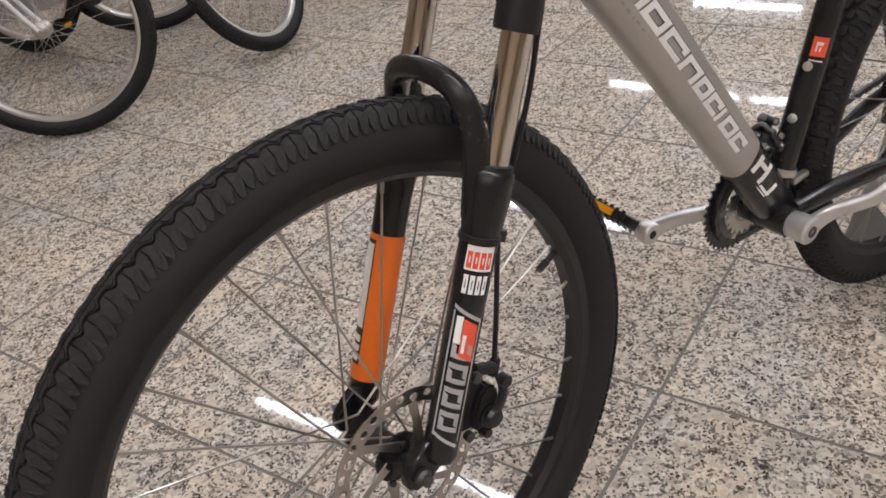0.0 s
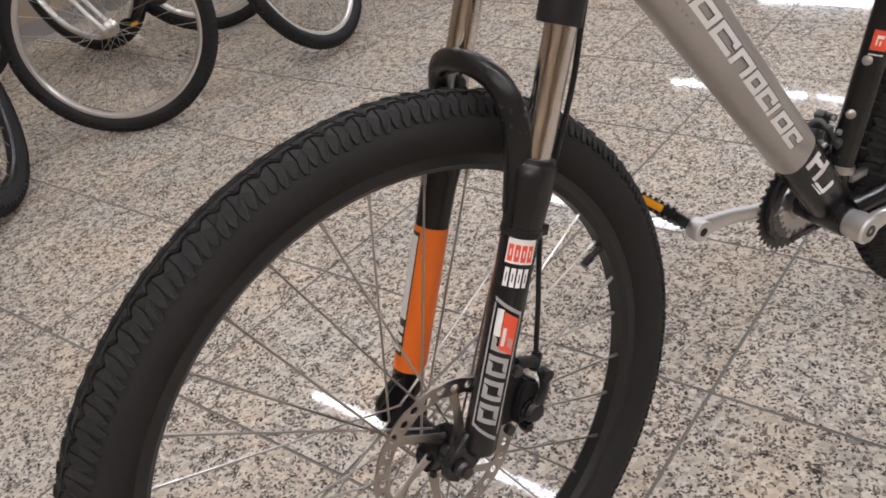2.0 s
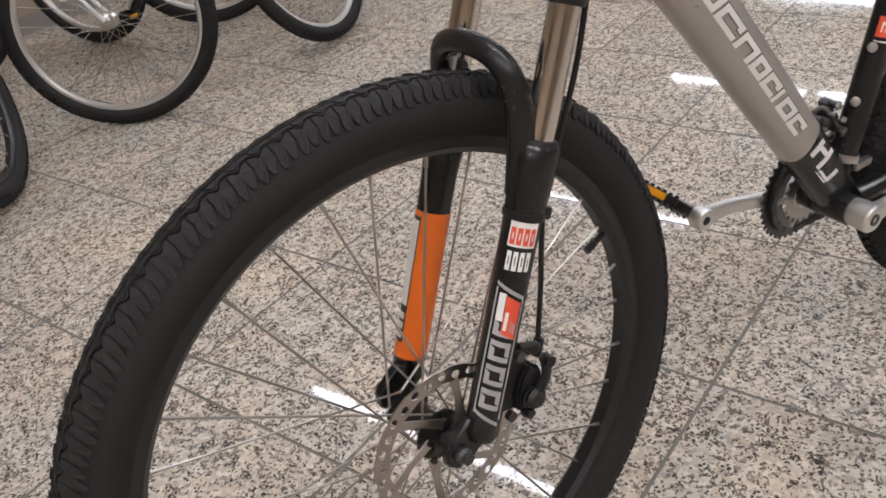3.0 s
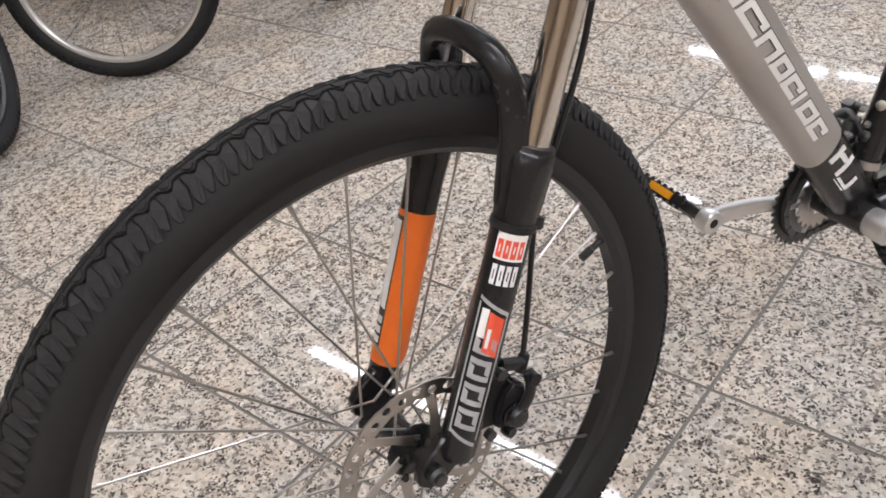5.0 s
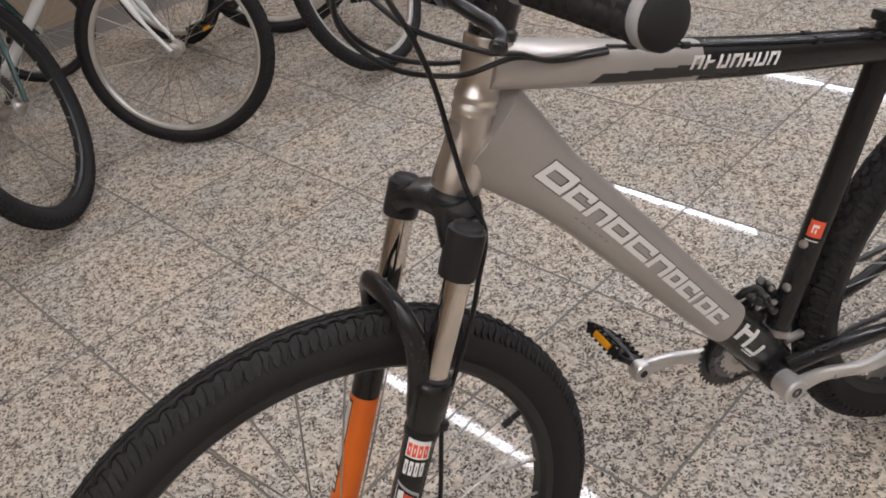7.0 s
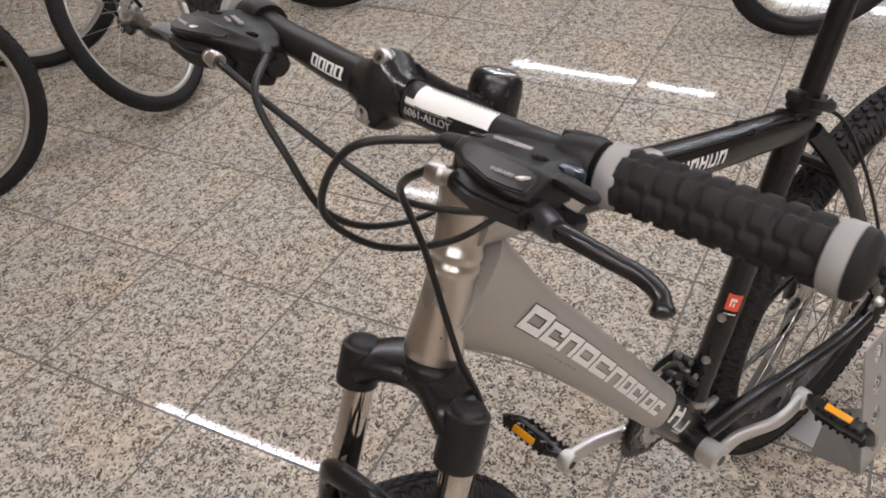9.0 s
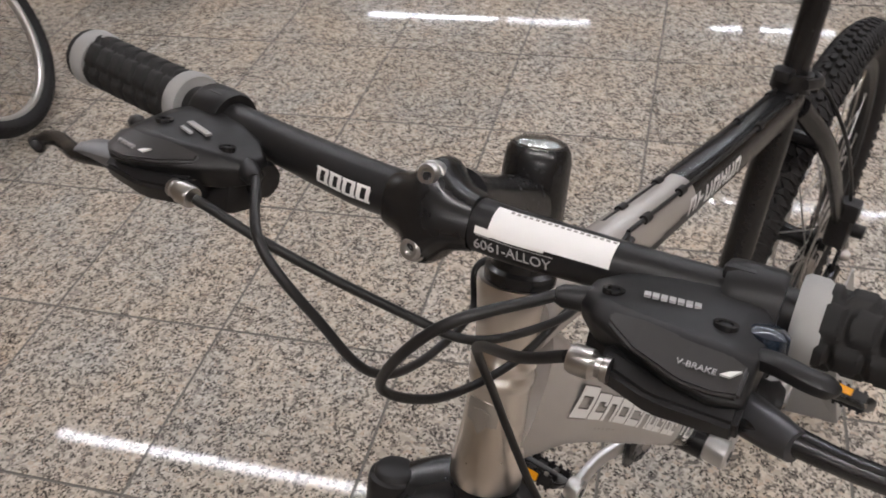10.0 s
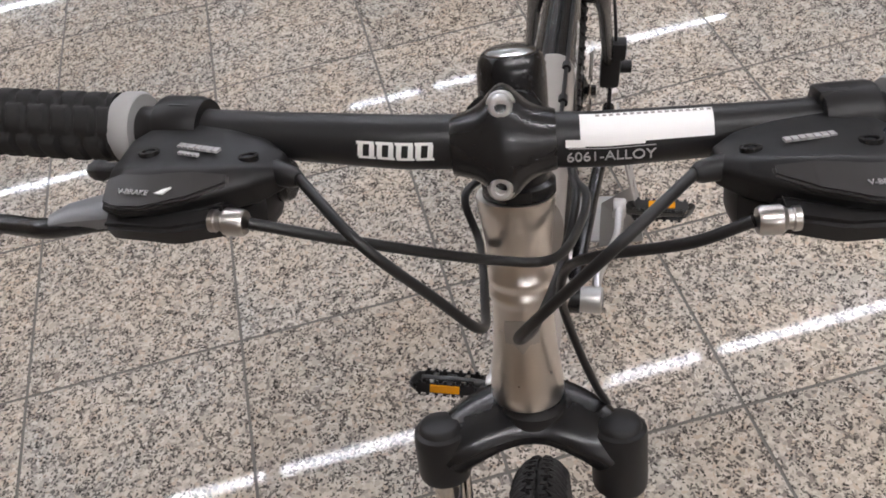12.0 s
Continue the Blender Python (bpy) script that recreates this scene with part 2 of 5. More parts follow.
def lathe(bm, profile, origin, axis, n=28, start=0.0, sweep_angle=2 * math.pi, closed=False):
    """Turns a profile of (distance along the axis, radius) round an axis."""
    o, w = Vector(origin), Vector(axis).normalized()
    a = w.orthogonal().normalized()
    b = w.cross(a)
    full = abs(sweep_angle - 2 * math.pi) < 1e-6
    m = n if full else n + 1
    rings = []
    for k in range(m):
        g = start + sweep_angle * k / n
        d = a * math.cos(g) + b * math.sin(g)
        rings.append([bm.verts.new(o + w * z + d * r) for z, r in profile])
    for k in range(n):
        r0, r1 = rings[k], rings[(k + 1) % m]
        for i in range(len(profile) - (0 if closed else 1)):
            j = (i + 1) % len(profile)
            bm.faces.new((r0[i], r0[j], r1[j], r1[i]))
    if full and not closed:
        for i, flip in ((0, True), (-1, False)):
            if profile[i][1] > 1e-5:
                ring = [r[i] for r in rings]
                bm.faces.new(ring[::-1] if flip else ring)
    bmesh.ops.remove_doubles(bm, verts=bm.verts, dist=1e-6)


def slab(bm, m, size, bevel=0.0):
    """A box of that size at the pose m, with rounded edges."""
    made = bmesh.ops.create_cube(bm, size=1.0)["verts"]
    bmesh.ops.scale(bm, vec=size, verts=made)
    if bevel:
        edges = {e for v in made for e in v.link_edges}
        made = bmesh.ops.bevel(bm, geom=list(edges), offset=bevel, segments=2, profile=0.6, affect="EDGES")["verts"]
    bmesh.ops.transform(bm, matrix=m, verts=made)


def outline_solid(bm, points, m, thick):
    """A flat outline in x and y of the pose m, given thickness along its z."""
    low = [bm.verts.new(m @ Vector((px, py, -thick / 2))) for px, py in points]
    top = [bm.verts.new(m @ Vector((px, py, thick / 2))) for px, py in points]
    bm.faces.new(low[::-1])
    bm.faces.new(top)
    for i in range(len(points)):
        j = (i + 1) % len(points)
        bm.faces.new((low[i], low[j], top[j], top[i]))


def basis(origin, ax, ay, az):
    m = Matrix((Vector(ax), Vector(ay), Vector(az))).transposed().to_4x4()
    m.translation = Vector(origin)
    return m


def lettering(text, size, m, material, parent, name="print", depth=0.0002):
    """Raised words, in the built-in font, centred on the pose m."""
    cu = bpy.data.curves.new(name, "FONT")
    cu.body, cu.size, cu.extrude, cu.align_x, cu.align_y = text, size, depth, "CENTER", "CENTER"
    tmp = bpy.data.objects.new(name, cu)
    me = bpy.data.meshes.new_from_object(tmp)
    bpy.data.objects.remove(tmp)
    me.transform(m)
    me.materials.append(material)
    ob = new(name, me)
    ob.parent = parent
    return ob


# ---- the hall ----
TURN = radians(18.28)
E1, E2 = Vector((math.cos(TURN), math.sin(TURN), 0)), Vector((-math.sin(TURN), math.cos(TURN), 0))
ORIGIN, PITCH = Vector((0.782, 0.594, 0)), 0.40
GRID = Matrix.Translation(ORIGIN) @ Matrix.Rotation(TURN, 4, "Z")
# the hall's walls, in the grid's own axes, from the world's origin
A_MIN, A_MAX, B_MIN, B_MAX, HIGH = -5.6, 13.2, -6.4, 3.44, 3.02


def hall(a, b, z=0.0):
    return E1 * a + E2 * b + Vector((0, 0, z))


def hall_box(name, a0, a1, b0, b1, z0, z1, material, category):
    bm = bmesh.new()
    m = Matrix.Translation(hall((a0 + a1) / 2, (b0 + b1) / 2, (z0 + z1) / 2)) @ Matrix.Rotation(TURN, 4, "Z")
    slab(bm, m, (a1 - a0, b1 - b0, z1 - z0))
    return tagged(link_mesh(name, bm, material, smooth=False), category=category, kind="structure")


floor = tagged(hall_box("floor", A_MIN, A_MAX, B_MIN, B_MAX, -0.12, -0.0016, GROUT, "floor"),
               label="polished speckled beige granite tile floor", kind="structure")
tagged(hall_box("wall_north", A_MIN, A_MAX, B_MAX, B_MAX + 0.15, -0.12, HIGH + 0.15, WALL, "wall"), label="plain painted wall, tinted brown to warm the floor by bounce")
tagged(hall_box("wall_south", A_MIN, A_MAX, B_MIN - 0.15, B_MIN, -0.12, HIGH + 0.15, WALL, "wall"), label="plain pale painted wall")
tagged(hall_box("wall_west", A_MIN - 0.15, A_MIN, B_MIN, B_MAX, -0.12, HIGH + 0.15, WALL, "wall"), label="plain pale painted wall")
tagged(hall_box("wall_east", A_MAX, A_MAX + 0.15, B_MIN, B_MAX, -0.12, HIGH + 0.15, WALL, "wall"), label="plain pale painted wall")
tagged(hall_box("ceiling", A_MIN, A_MAX, B_MIN, B_MAX, HIGH, HIGH + 0.15, CEILING, "ceiling"), label="plain white ceiling")


# strip lamps: rows across the hall, each lamp from one end to the other along E2
def strip_lamp(glow, wide=0.066):
    lamp = empty("strip_lamp")
    tagged(lamp, "long white fluorescent strip lamp on the ceiling", "lamp", "ceiling strip lamps")
    bm = bmesh.new()
    slab(bm, Matrix.Translation((0, 0, -0.03)), (0.10, 1.0, 0.055), 0.008)
    part("housing", bm, LAMP_BODY, lamp)
    bm = bmesh.new()
    slab(bm, Matrix.Translation((0, 0, -0.065)), (wide, 0.985, 0.022), 0.008)
    part("diffuser", bm, glow, lamp, "glowing white diffuser")
    return lamp


# the first two rows are unseen, added to light floor and bicycle
LAMP_ROWS = [(-3.6, [(0.88, -1.5), (-1.57, -4.0)]),
             (-0.62, [(0.88, -1.5), (-1.57, -4.0)]),
             (2.36, [(3.40, 0.92), (0.86, -1.62), (-1.70, -4.15)]),
             (5.33, [(3.22, 1.86), (-0.05, -0.65), (-0.72, -3.22)]),
             (8.12, [(3.24, 1.77), (1.67, 0.80), (-0.36, -2.8)]),
             (11.0, [(3.23, 1.81), (0.88, -1.5), (-1.57, -4.0)])]
LAMP_WIDTH = (1.0, 1.0, 0.8, 0.34, 0.12, 0.08)
LAMP_TONE = (LAMP_FILL, LAMP_FILL, LAMP, LAMP_COOL, LAMP_COOL, LAMP_COOL)   # warm tint for the added rows, cool for the far ones
for row, (a, spans) in enumerate(LAMP_ROWS):
    for k, (b0, b1) in enumerate(spans):
        m = Matrix.Translation(hall(a, (b0 + b1) / 2, HIGH)) @ Matrix.Rotation(TURN, 4, "Z")
        one = strip_lamp(LAMP_TONE[row]) if k == 0 else copy_thing(first_lamp, m)
        first_lamp = one if k == 0 else first_lamp
        one.matrix_basis = m @ Matrix.Diagonal((LAMP_WIDTH[row], b0 - b1, 1, 1))

# ---- the bicycle's sizes ----
HUB, RIM_IN, TYRE = Vector((0, 0, 0.343)), 0.267, 0.3368
HEAD = radians(67.6)
UP, FWD = Vector((math.cos(HEAD), 0, math.sin(HEAD))), Vector((-math.sin(HEAD), 0, math.cos(HEAD)))
LEFT = Vector((0, -1, 0))
AXIS = HUB - 0.038 * FWD
STEER = Matrix.Translation(AXIS) @ Matrix.Rotation(radians(1.4), 4, UP) @ Matrix.Translation(-AXIS)
HEAD_YAW = Matrix.Translation((0.22, 0, 0)) @ Matrix.Rotation(radians(-1.1), 4, "Z") @ Matrix.Translation((-0.22, 0, 0))
# the frame behind the head tube stands a little askew to it
SKEW_AT = Vector((0.24, 0, 0.80))
YAW = HEAD_YAW @ Matrix.Translation(SKEW_AT) @ Matrix.Rotation(radians(-2.78), 4, "Z") @ Matrix.Rotation(radians(3.5), 4, "X") @ Matrix.Translation(-SKEW_AT)
LEAN = Matrix.Rotation(radians(-1.7), 4, "X")
REAR = Vector((1.047, 0, 0.343))
BB = Vector((0.651, 0, 0.292))


def S(s, f, y):
    """A place on the steered half: along the steering axis, ahead of it, to the right."""
    return STEER @ (AXIS + s * UP + f * FWD + Vector((0, y, 0)))


SD = STEER.to_3x3()
SU, SF, SY = SD @ UP, SD @ FWD, SD @ Vector((0, 1, 0))


def F(x, z, y=0.0):
    """A place on the frame."""
    return YAW @ Vector((x, y, z))


FY = YAW.to_3x3() @ Vector((0, 1, 0))
FX = YAW.to_3x3() @ Vector((1, 0, 0))
FZ = YAW.to_3x3() @ Vector((0, 0, 1))


# ---- wheels ----
def tyre_section(outer, half):
    mid = outer - half
    prof = []
    for k in range(15):
        g = radians(-150 + 300 * k / 14)
        prof.append((math.sin(g) * half * 0.98, mid + math.cos(g) * half))
    return prof


def wheel(parent, centre, axle, outer, half, rim_mat, spokes, tread, rim_in, rotor=0, cogs=False, phase=0.0, name="wheel", valve=None, knob=1.0):
    """Wheel with tyre, rim, hub and single spokes; axle points to the bicycle's right."""
    w = empty(name, parent)
    axle = Vector(axle).normalized()
    up = Vector((0, 0, 1)) - axle * axle.z
    up.normalize()
    ahead = up.cross(axle)  # forwards
    c = Vector(centre)

    def at(g, r, y):
        return c + (up * math.cos(g) + ahead * math.sin(g)) * r + axle * y

    bm = bmesh.new()
    lathe(bm, [(z, r) for z, r in tyre_section(outer - 0.005, half)], c, axle, n=96, closed=True)
    part("tyre", bm, RUBBER, w, "black rubber tyre")
    # tread: rows of blocks, the middle ones wavy, the outer ones wedge-shaped
    verts, faces = [], []
    mid, rr = outer - 0.005 - half, half

    step = 2 * math.pi / tread

    def block(outline, high, shrink=0.86, fade=0.0):
        """A low block from an outline in (steps round the wheel, degrees from the crown); fade lowers its outer end."""
        base, n = len(verts), len(outline)
        um, lm = sum(p[0] for p in outline) / n, sum(p[1] for p in outline) / n
        for lift, k in ((-0.002, 1.0), (high * 0.75, 0.97), (high, shrink)):
            for u, l in outline:
                ll = radians(lm + (l - lm) * k)
                r = rr + (lift * (1 - fade * max(0.0, abs(l) - 24) / 48) if lift > 0 else lift)
                verts.append(at((um + (u - um) * k) * step, mid + math.cos(ll) * r, math.sin(ll) * r))
        for ring in (0, n):
            for i in range(n):
                j = (i + 1) % n
                faces.append([base + ring + i, base + ring + j, base + ring + n + j, base + ring + n + i])
        faces.append([base + 2 * n + i for i in range(n)])

    for k in range(tread):
        for side in (-1, 1):
            u = k + (0.5 if side > 0 else 0.0)
            # shoulder band: its inner edge follows the zigzag groove, its outer edge is cut into slanting teeth
            block([(u + x, side * l) for x, l in ((0.01, 15), (0.20, 16), (0.44, 26), (0.56, 26), (0.80, 17), (0.99, 15), (0.99, 36), (1.10, 52), (1.04, 64), (0.86, 66), (0.68, 52), (0.52, 36),
                                                  (0.58, 50), (0.52, 60), (0.36, 62), (0.18, 50), (0.01, 36))], 0.0034 * (0.4 + 0.6 * knob), 0.94, 0.5 if knob <= 1 else 0.3)
            if knob > 1:
                # coarse tyre: crown and side knobs with gaps between them
                block([(u + x, side * l) for x, l in ((0.10, 2), (0.62, 2), (0.74, 10), (0.62, 19), (0.14, 17))], 0.0052, 0.88)
                block([(u + x, side * l) for x, l in ((0.20, 63), (0.62, 62), (0.70, 76), (0.26, 77))], 0.0032)
            else:
                # zigzag rib beside the crown, unbroken round the wheel, with a raised pad at each turn
                block([(u + x, side * l) for x, l in ((-0.01, 2), (0.5, 4), (1.01, 2), (1.01, 9), (0.80, 11), (0.57, 20), (0.43, 20), (0.20, 10), (-0.01, 9))], 0.0030 * (0.5 + 0.5 * knob), 0.985)
                block([(u + x, side * l) for x, l in ((0.28, 5), (0.52, 6), (0.76, 5), (0.70, 13), (0.55, 18), (0.45, 18), (0.31, 12))], 0.0044 * (0.5 + 0.5 * knob), 0.90)
    me = bpy.data.meshes.new("tread")
    me.from_pydata([v[:] for v in verts], [], faces)
    me.materials.append(RUBBER)
    tr = new("tread", me)
    tr.parent = w
    # rim
    bm = bmesh.new()
    wide = 0.0138
    lathe(bm, [(-wide, rim_in + 0.021), (-wide * 0.98, rim_in + 0.006), (-wide * 0.55, rim_in), (wide * 0.55, rim_in), (wide * 0.98, rim_in + 0.006),
               (wide, rim_in + 0.021), (wide * 0.7, rim_in + 0.021), (-wide * 0.7, rim_in + 0.021)], c, axle, n=96, closed=True)
    part("rim", bm, rim_mat, w)
    # hub
    bm = bmesh.new()
    fl = 0.026
    lathe(bm, [(-0.05, 0.004), (-0.05, 0.009), (-0.037, 0.010), (-0.032, 0.020 if rotor else 0.014), (-fl - 0.003, 0.026), (-fl, 0.026), (-fl + 0.004, 0.016), (0, 0.0135),
               (fl - 0.004, 0.016), (fl, 0.024), (fl + 0.003, 0.024), (fl + 0.006, 0.012), (0.05, 0.009), (0.05, 0.004)], c, axle, n=24)
    part("hub", bm, BLACK if rotor else STEEL, w)
    # spokes: laced over three crossings
    unit = None
    for k in range(spokes):
        side = 1 if k % 2 else -1
        g = 2 * math.pi * (k + 0.5) / spokes + phase
        turn = (1 if (k // 2) % 2 else -1) * radians(58)
        p0, p1 = at(g + turn, 0.023, side * fl), at(g, rim_in + 0.001, side * 0.003)
        if unit is None:
            bm = bmesh.new()
            lathe(bm, [(0.0, 0.00115), (0.955, 0.00115), (0.955, 0.0020), (1.0, 0.0020)], (0, 0, 0), (0, 0, 1), n=6)
            unit = part("spoke", bm, SPOKE, w)
            o = unit
        else:
            o = unit.copy()
            scene.collection.objects.link(o)
        q = (p1 - p0).to_track_quat("Z", "Y").to_matrix().to_4x4()
        o.matrix_basis = Matrix.Translation(p0) @ q @ Matrix.Diagonal((1, 1, (p1 - p0).length, 1))
    if rotor:
        disc_rotor(w, at, -0.040, rotor)
    if valve is not None:
        bm = bmesh.new()
        d = (at(valve, 1, 0) - at(valve, 0, 0))
        lathe(bm, [(rim_in - 0.027, 0.0028), (rim_in - 0.027, 0.0042), (rim_in - 0.014, 0.0044), (rim_in - 0.013, 0.0034), (rim_in, 0.004)], c, d, n=12)
        part("valve", bm, BLACK_MATT, w, "black rubber valve cap")
    if cogs:
        for k, r in enumerate((0.055, 0.049, 0.043, 0.037, 0.031, 0.026)):
            bm = bmesh.new()
            teeth(bm, at, 0.024 + 0.0045 * k, r, int(r * 620), 0.0016)
            part("sprocket", bm, DARK_STEEL if k else STEEL, w)
    return w


def teeth(bm, at, y, r, count, thick, inner=0.012):
    prof = []
    for k in range(count):
        for d, h in ((0.0, -0.003), (0.3, 0.0025), (0.5, 0.0025), (0.8, -0.003)):
            prof.append((2 * math.pi * (k + d) / count, r + h))
    for y0, flip in ((y - thick / 2, True), (y + thick / 2, False)):
        a = [bm.verts.new(at(g, rr, y0)) for g, rr in prof]
        b = [bm.verts.new(at(g, inner, y0)) for g, rr in prof]
        for i in range(len(prof)):
            j = (i + 1) % len(prof)
            bm.faces.new((a[i], a[j], b[j], b[i]))
        if flip:
            first = a
        else:
            for i in range(len(prof)):
                j = (i + 1) % len(prof)
                bm.faces.new((first[i], first[j], a[j], a[i]))


def disc_rotor(w, at, y, r_out):
    """Brake disc: a ring with oval holes, on six slanted arms."""
    bm = bmesh.new()
    cells, r_in = 30, r_out - 0.016
    for k in range(cells):
        g0, g1 = 2 * math.pi * k / cells, 2 * math.pi * (k + 1) / cells
        gm, rm, hg = (g0 + g1) / 2, (r_out + r_in) / 2, (g1 - g0) / 2
        off = 0.0012 if k % 2 else -0.0012
        wave = 0.0012 if k % 2 else 0.0
        outer = [(g0, r_in), (gm, r_in + wave), (g1, r_in), (g1, rm), (g1, r_out), (gm, r_out - wave), (g0, r_out), (g0, rm)]
        hole = []
        for (dx, dy) in ((-0.7, -0.7), (0, -1), (0.7, -0.7), (1, 0), (0.7, 0.7), (0, 1), (-0.7, 0.7), (-1, 0)):
            hole.append((gm + dx * hg * 0.62, rm + off + dy * 0.0042))
        rings = []
        for yy in (y - 0.0009, y + 0.0009):
            rings.append(([bm.verts.new(at(g, r, yy)) for g, r in outer], [bm.verts.new(at(g, r, yy)) for g, r in hole]))
        for o, h in rings:
            for i in range(8):
                j = (i + 1) % 8
                bm.faces.new((o[i], o[j], h[j], h[i]))
        (o0, h0), (o1, h1) = rings
        for i in range(8):
            j = (i + 1) % 8
            bm.faces.new((h0[i], h0[j], h1[j], h1[i]))
            if i not in (2, 3, 6, 7):
                bm.faces.new((o0[i], o0[j], o1[j], o1[i]))
    bmesh.ops.remove_doubles(bm, verts=bm.verts, dist=1e-6)
    part("rotor_ring", bm, ROTOR, w, "drilled steel brake disc", smooth=False)
    for k in range(6):
        bm = bmesh.new()
        g = 2 * math.pi * k / 6
        a, b = at(g, 0.021, y), at(g + 0.75, r_in + 0.002, y)
        mid = (a + b) / 2 + (at(g + 0.3, 1, y) - at(g + 0.3, 0, y)) * 0.002
        sweep(bm, [a, mid, b], [(0.006, 0.0009), (0.004, 0.0009), (0.005, 0.0009)] if abs((at(0, 0, 1) - at(0, 0, 0)).z) > 2 else [(0.0009, 0.006), (0.0009, 0.004), (0.0009, 0.005)], n=8, power=4)
        part("rotor_arm", bm, ROTOR, w)
    for k in range(6):
        bm = bmesh.new()
        g = 2 * math.pi * k / 6
        lathe(bm, [(-0.003, 0.0), (-0.003, 0.0035), (0.0, 0.004), (0.0, 0.0)], at(g, 0.022, y), at(0, 0, 1) - at(0, 0, 0), n=8)
        part("rotor_bolt", bm, BLACK, w)


bike = empty("bicycle")
bike.matrix_basis = LEAN
tagged(bike, "silver and black mountain bike with suspension fork and disc brake", "bicycle")

front = wheel(bike, S(0, 0.038, 0) + Vector((0.0028, 0.0038, -0.0040)), SY + Vector((0.0077, 0, -0.0149)), TYRE, 0.0265, RIM_BLACK, 32, 108, RIM_IN, rotor=0.080, phase=radians(4.5), name="front_wheel", valve=radians(-70.6))
rear = wheel(bike, F(REAR.x + 0.004, REAR.z, 0.006), FY, TYRE + 0.001, 0.0265, RIM_BLACK, 32, 100, RIM_IN, rotor=0.080, cogs=True, knob=1.4, phase=radians(2), name="rear_wheel")

# ---- fork ----
LEG, LF = 0.0595, 0.018


def on_leg(s, side, a, r, base_f=LF):
    """A place on a fork leg's skin: angle from straight ahead towards the bicycle's left."""
    return S(s, base_f, side * LEG) + SF * (math.cos(a) * r) - SY * (math.sin(a) * r)


def leg_patch(bm, s0, s1, a0, a1, r, side, n=8, slant=0.0):
    """A thin sticker wrapped on a leg between two heights and two angles."""
    rows = []
    for k in range(n + 1):
        a = radians(a0 + (a1 - a0) * k / n)
        sl = slant * (k / n - 0.5)
        rows.append((bm.verts.new(on_leg(s0 + sl, side, a, r)), bm.verts.new(on_leg(s1 + sl, side, a, r))))
    for p, q in zip(rows, rows[1:]):
        bm.faces.new((p[0], q[0], q[1], p[1]))


fork = empty("suspension_fork", bike)
for side in (-1, 1):
    bm = bmesh.new()
    lathe(bm, [(0.27, 0.0133), (0.41, 0.0133)], S(0, LF, side * LEG), SU, n=28)
    part("stanchion", bm, CHROME, fork, "polished chrome fork stanchion")
    bm = bmesh.new()
    prof = [(0.012, 0.0), (0.012, 0.0135), (0.018, 0.0163), (0.19, 0.0163), (0.228, 0.0170), (0.252, 0.0190), (0.276, 0.0200), (0.284, 0.0196), (0.287, 0.0175), (0.288, 0.0138)]
    lathe(bm, prof, S(0, LF, side * LEG), SU, n=32)
    part("lower_leg", bm, BLACK, fork, "black fork lower leg")
    bm = bmesh.new()
    lathe(bm, [(0.2855, 0.0138), (0.2855, 0.0178), (0.2905, 0.0172), (0.2915, 0.0136)], S(0, LF, side * LEG), SU, n=28, closed=True)
    part("wiper_seal", bm, BLACK_MATT, fork)
    # drop-out with a pinched end
    bm = bmesh.new()
    m = basis(S(0.004, 0.03, side * 0.056), SF, SU, SY)
    outline_solid(bm, [(-0.026, 0.03), (-0.02, 0.004), (-0.006, -0.014), (0.008, -0.021), (0.02, -0.016), (0.024, -0.002), (0.016, 0.016), (0.006, 0.03)], m, 0.011)
    bmesh.ops.bevel(bm, geom=list(bm.edges), offset=0.0015, segments=1, affect="EDGES")
    part("dropout", bm, BLACK, fork)
    bm = bmesh.new()
    lathe(bm, [(0.0, 0.0), (0.0, 0.0075), (0.006, 0.0085), (0.009, 0.006), (0.013, 0.006), (0.013, 0.0)], S(0, 0.038, side * 0.060), SY * side, n=14)
    part("axle_nut", bm, DARK_STEEL, fork)
    # crown sleeve and cap
    bm = bmesh.new()
    low = 0.398 if side < 0 else 0.409
    lathe(bm, [(low, 0.0136), (low, 0.0180), (low + 0.004, 0.0188), (0.432, 0.0187), (0.441, 0.0187), (0.4455, 0.018), (0.447, 0.0152), (0.450, 0.0142), (0.4515, 0.012), (0.4515, 0.0)],
          S(0, LF, side * 0.0600 + 0.0035), SU, n=28)
    part("crown_sleeve", bm, BLACK_MATT, fork)

# crown: a bridge that dips to the legs on both sides
bm = bmesh.new()
pts = [S(0.427, LF + 0.002, -0.053), S(0.438, LF - 0.001, -0.043), S(0.4455, 0.009, -0.026), S(0.4485, 0.003, -0.009), S(0.4485, 0.003, 0.011), S(0.4455, 0.009, 0.030), S(0.438, LF - 0.001, 0.048), S(0.427, LF + 0.002, 0.060)]
sweep(bm, spline(pts, 5), [(0.018 + 0.007 * math.sin(math.pi * k / 35), 0.0135 - 0.0035 * math.sin(math.pi * k / 35)) for k in range(36)], n=16, power=2.8)
part("crown", bm, BLACK, fork, "black forged fork crown")
bm = bmesh.new()
lathe(bm, [(0.447, 0.0), (0.447, 0.0245), (0.4555, 0.0245), (0.458, 0.0225), (0.4615, 0.022), (0.4615, 0.0)], S(0, 0, 0), SU, n=32)
part("crown_race", bm, BLACK_MATT, fork)
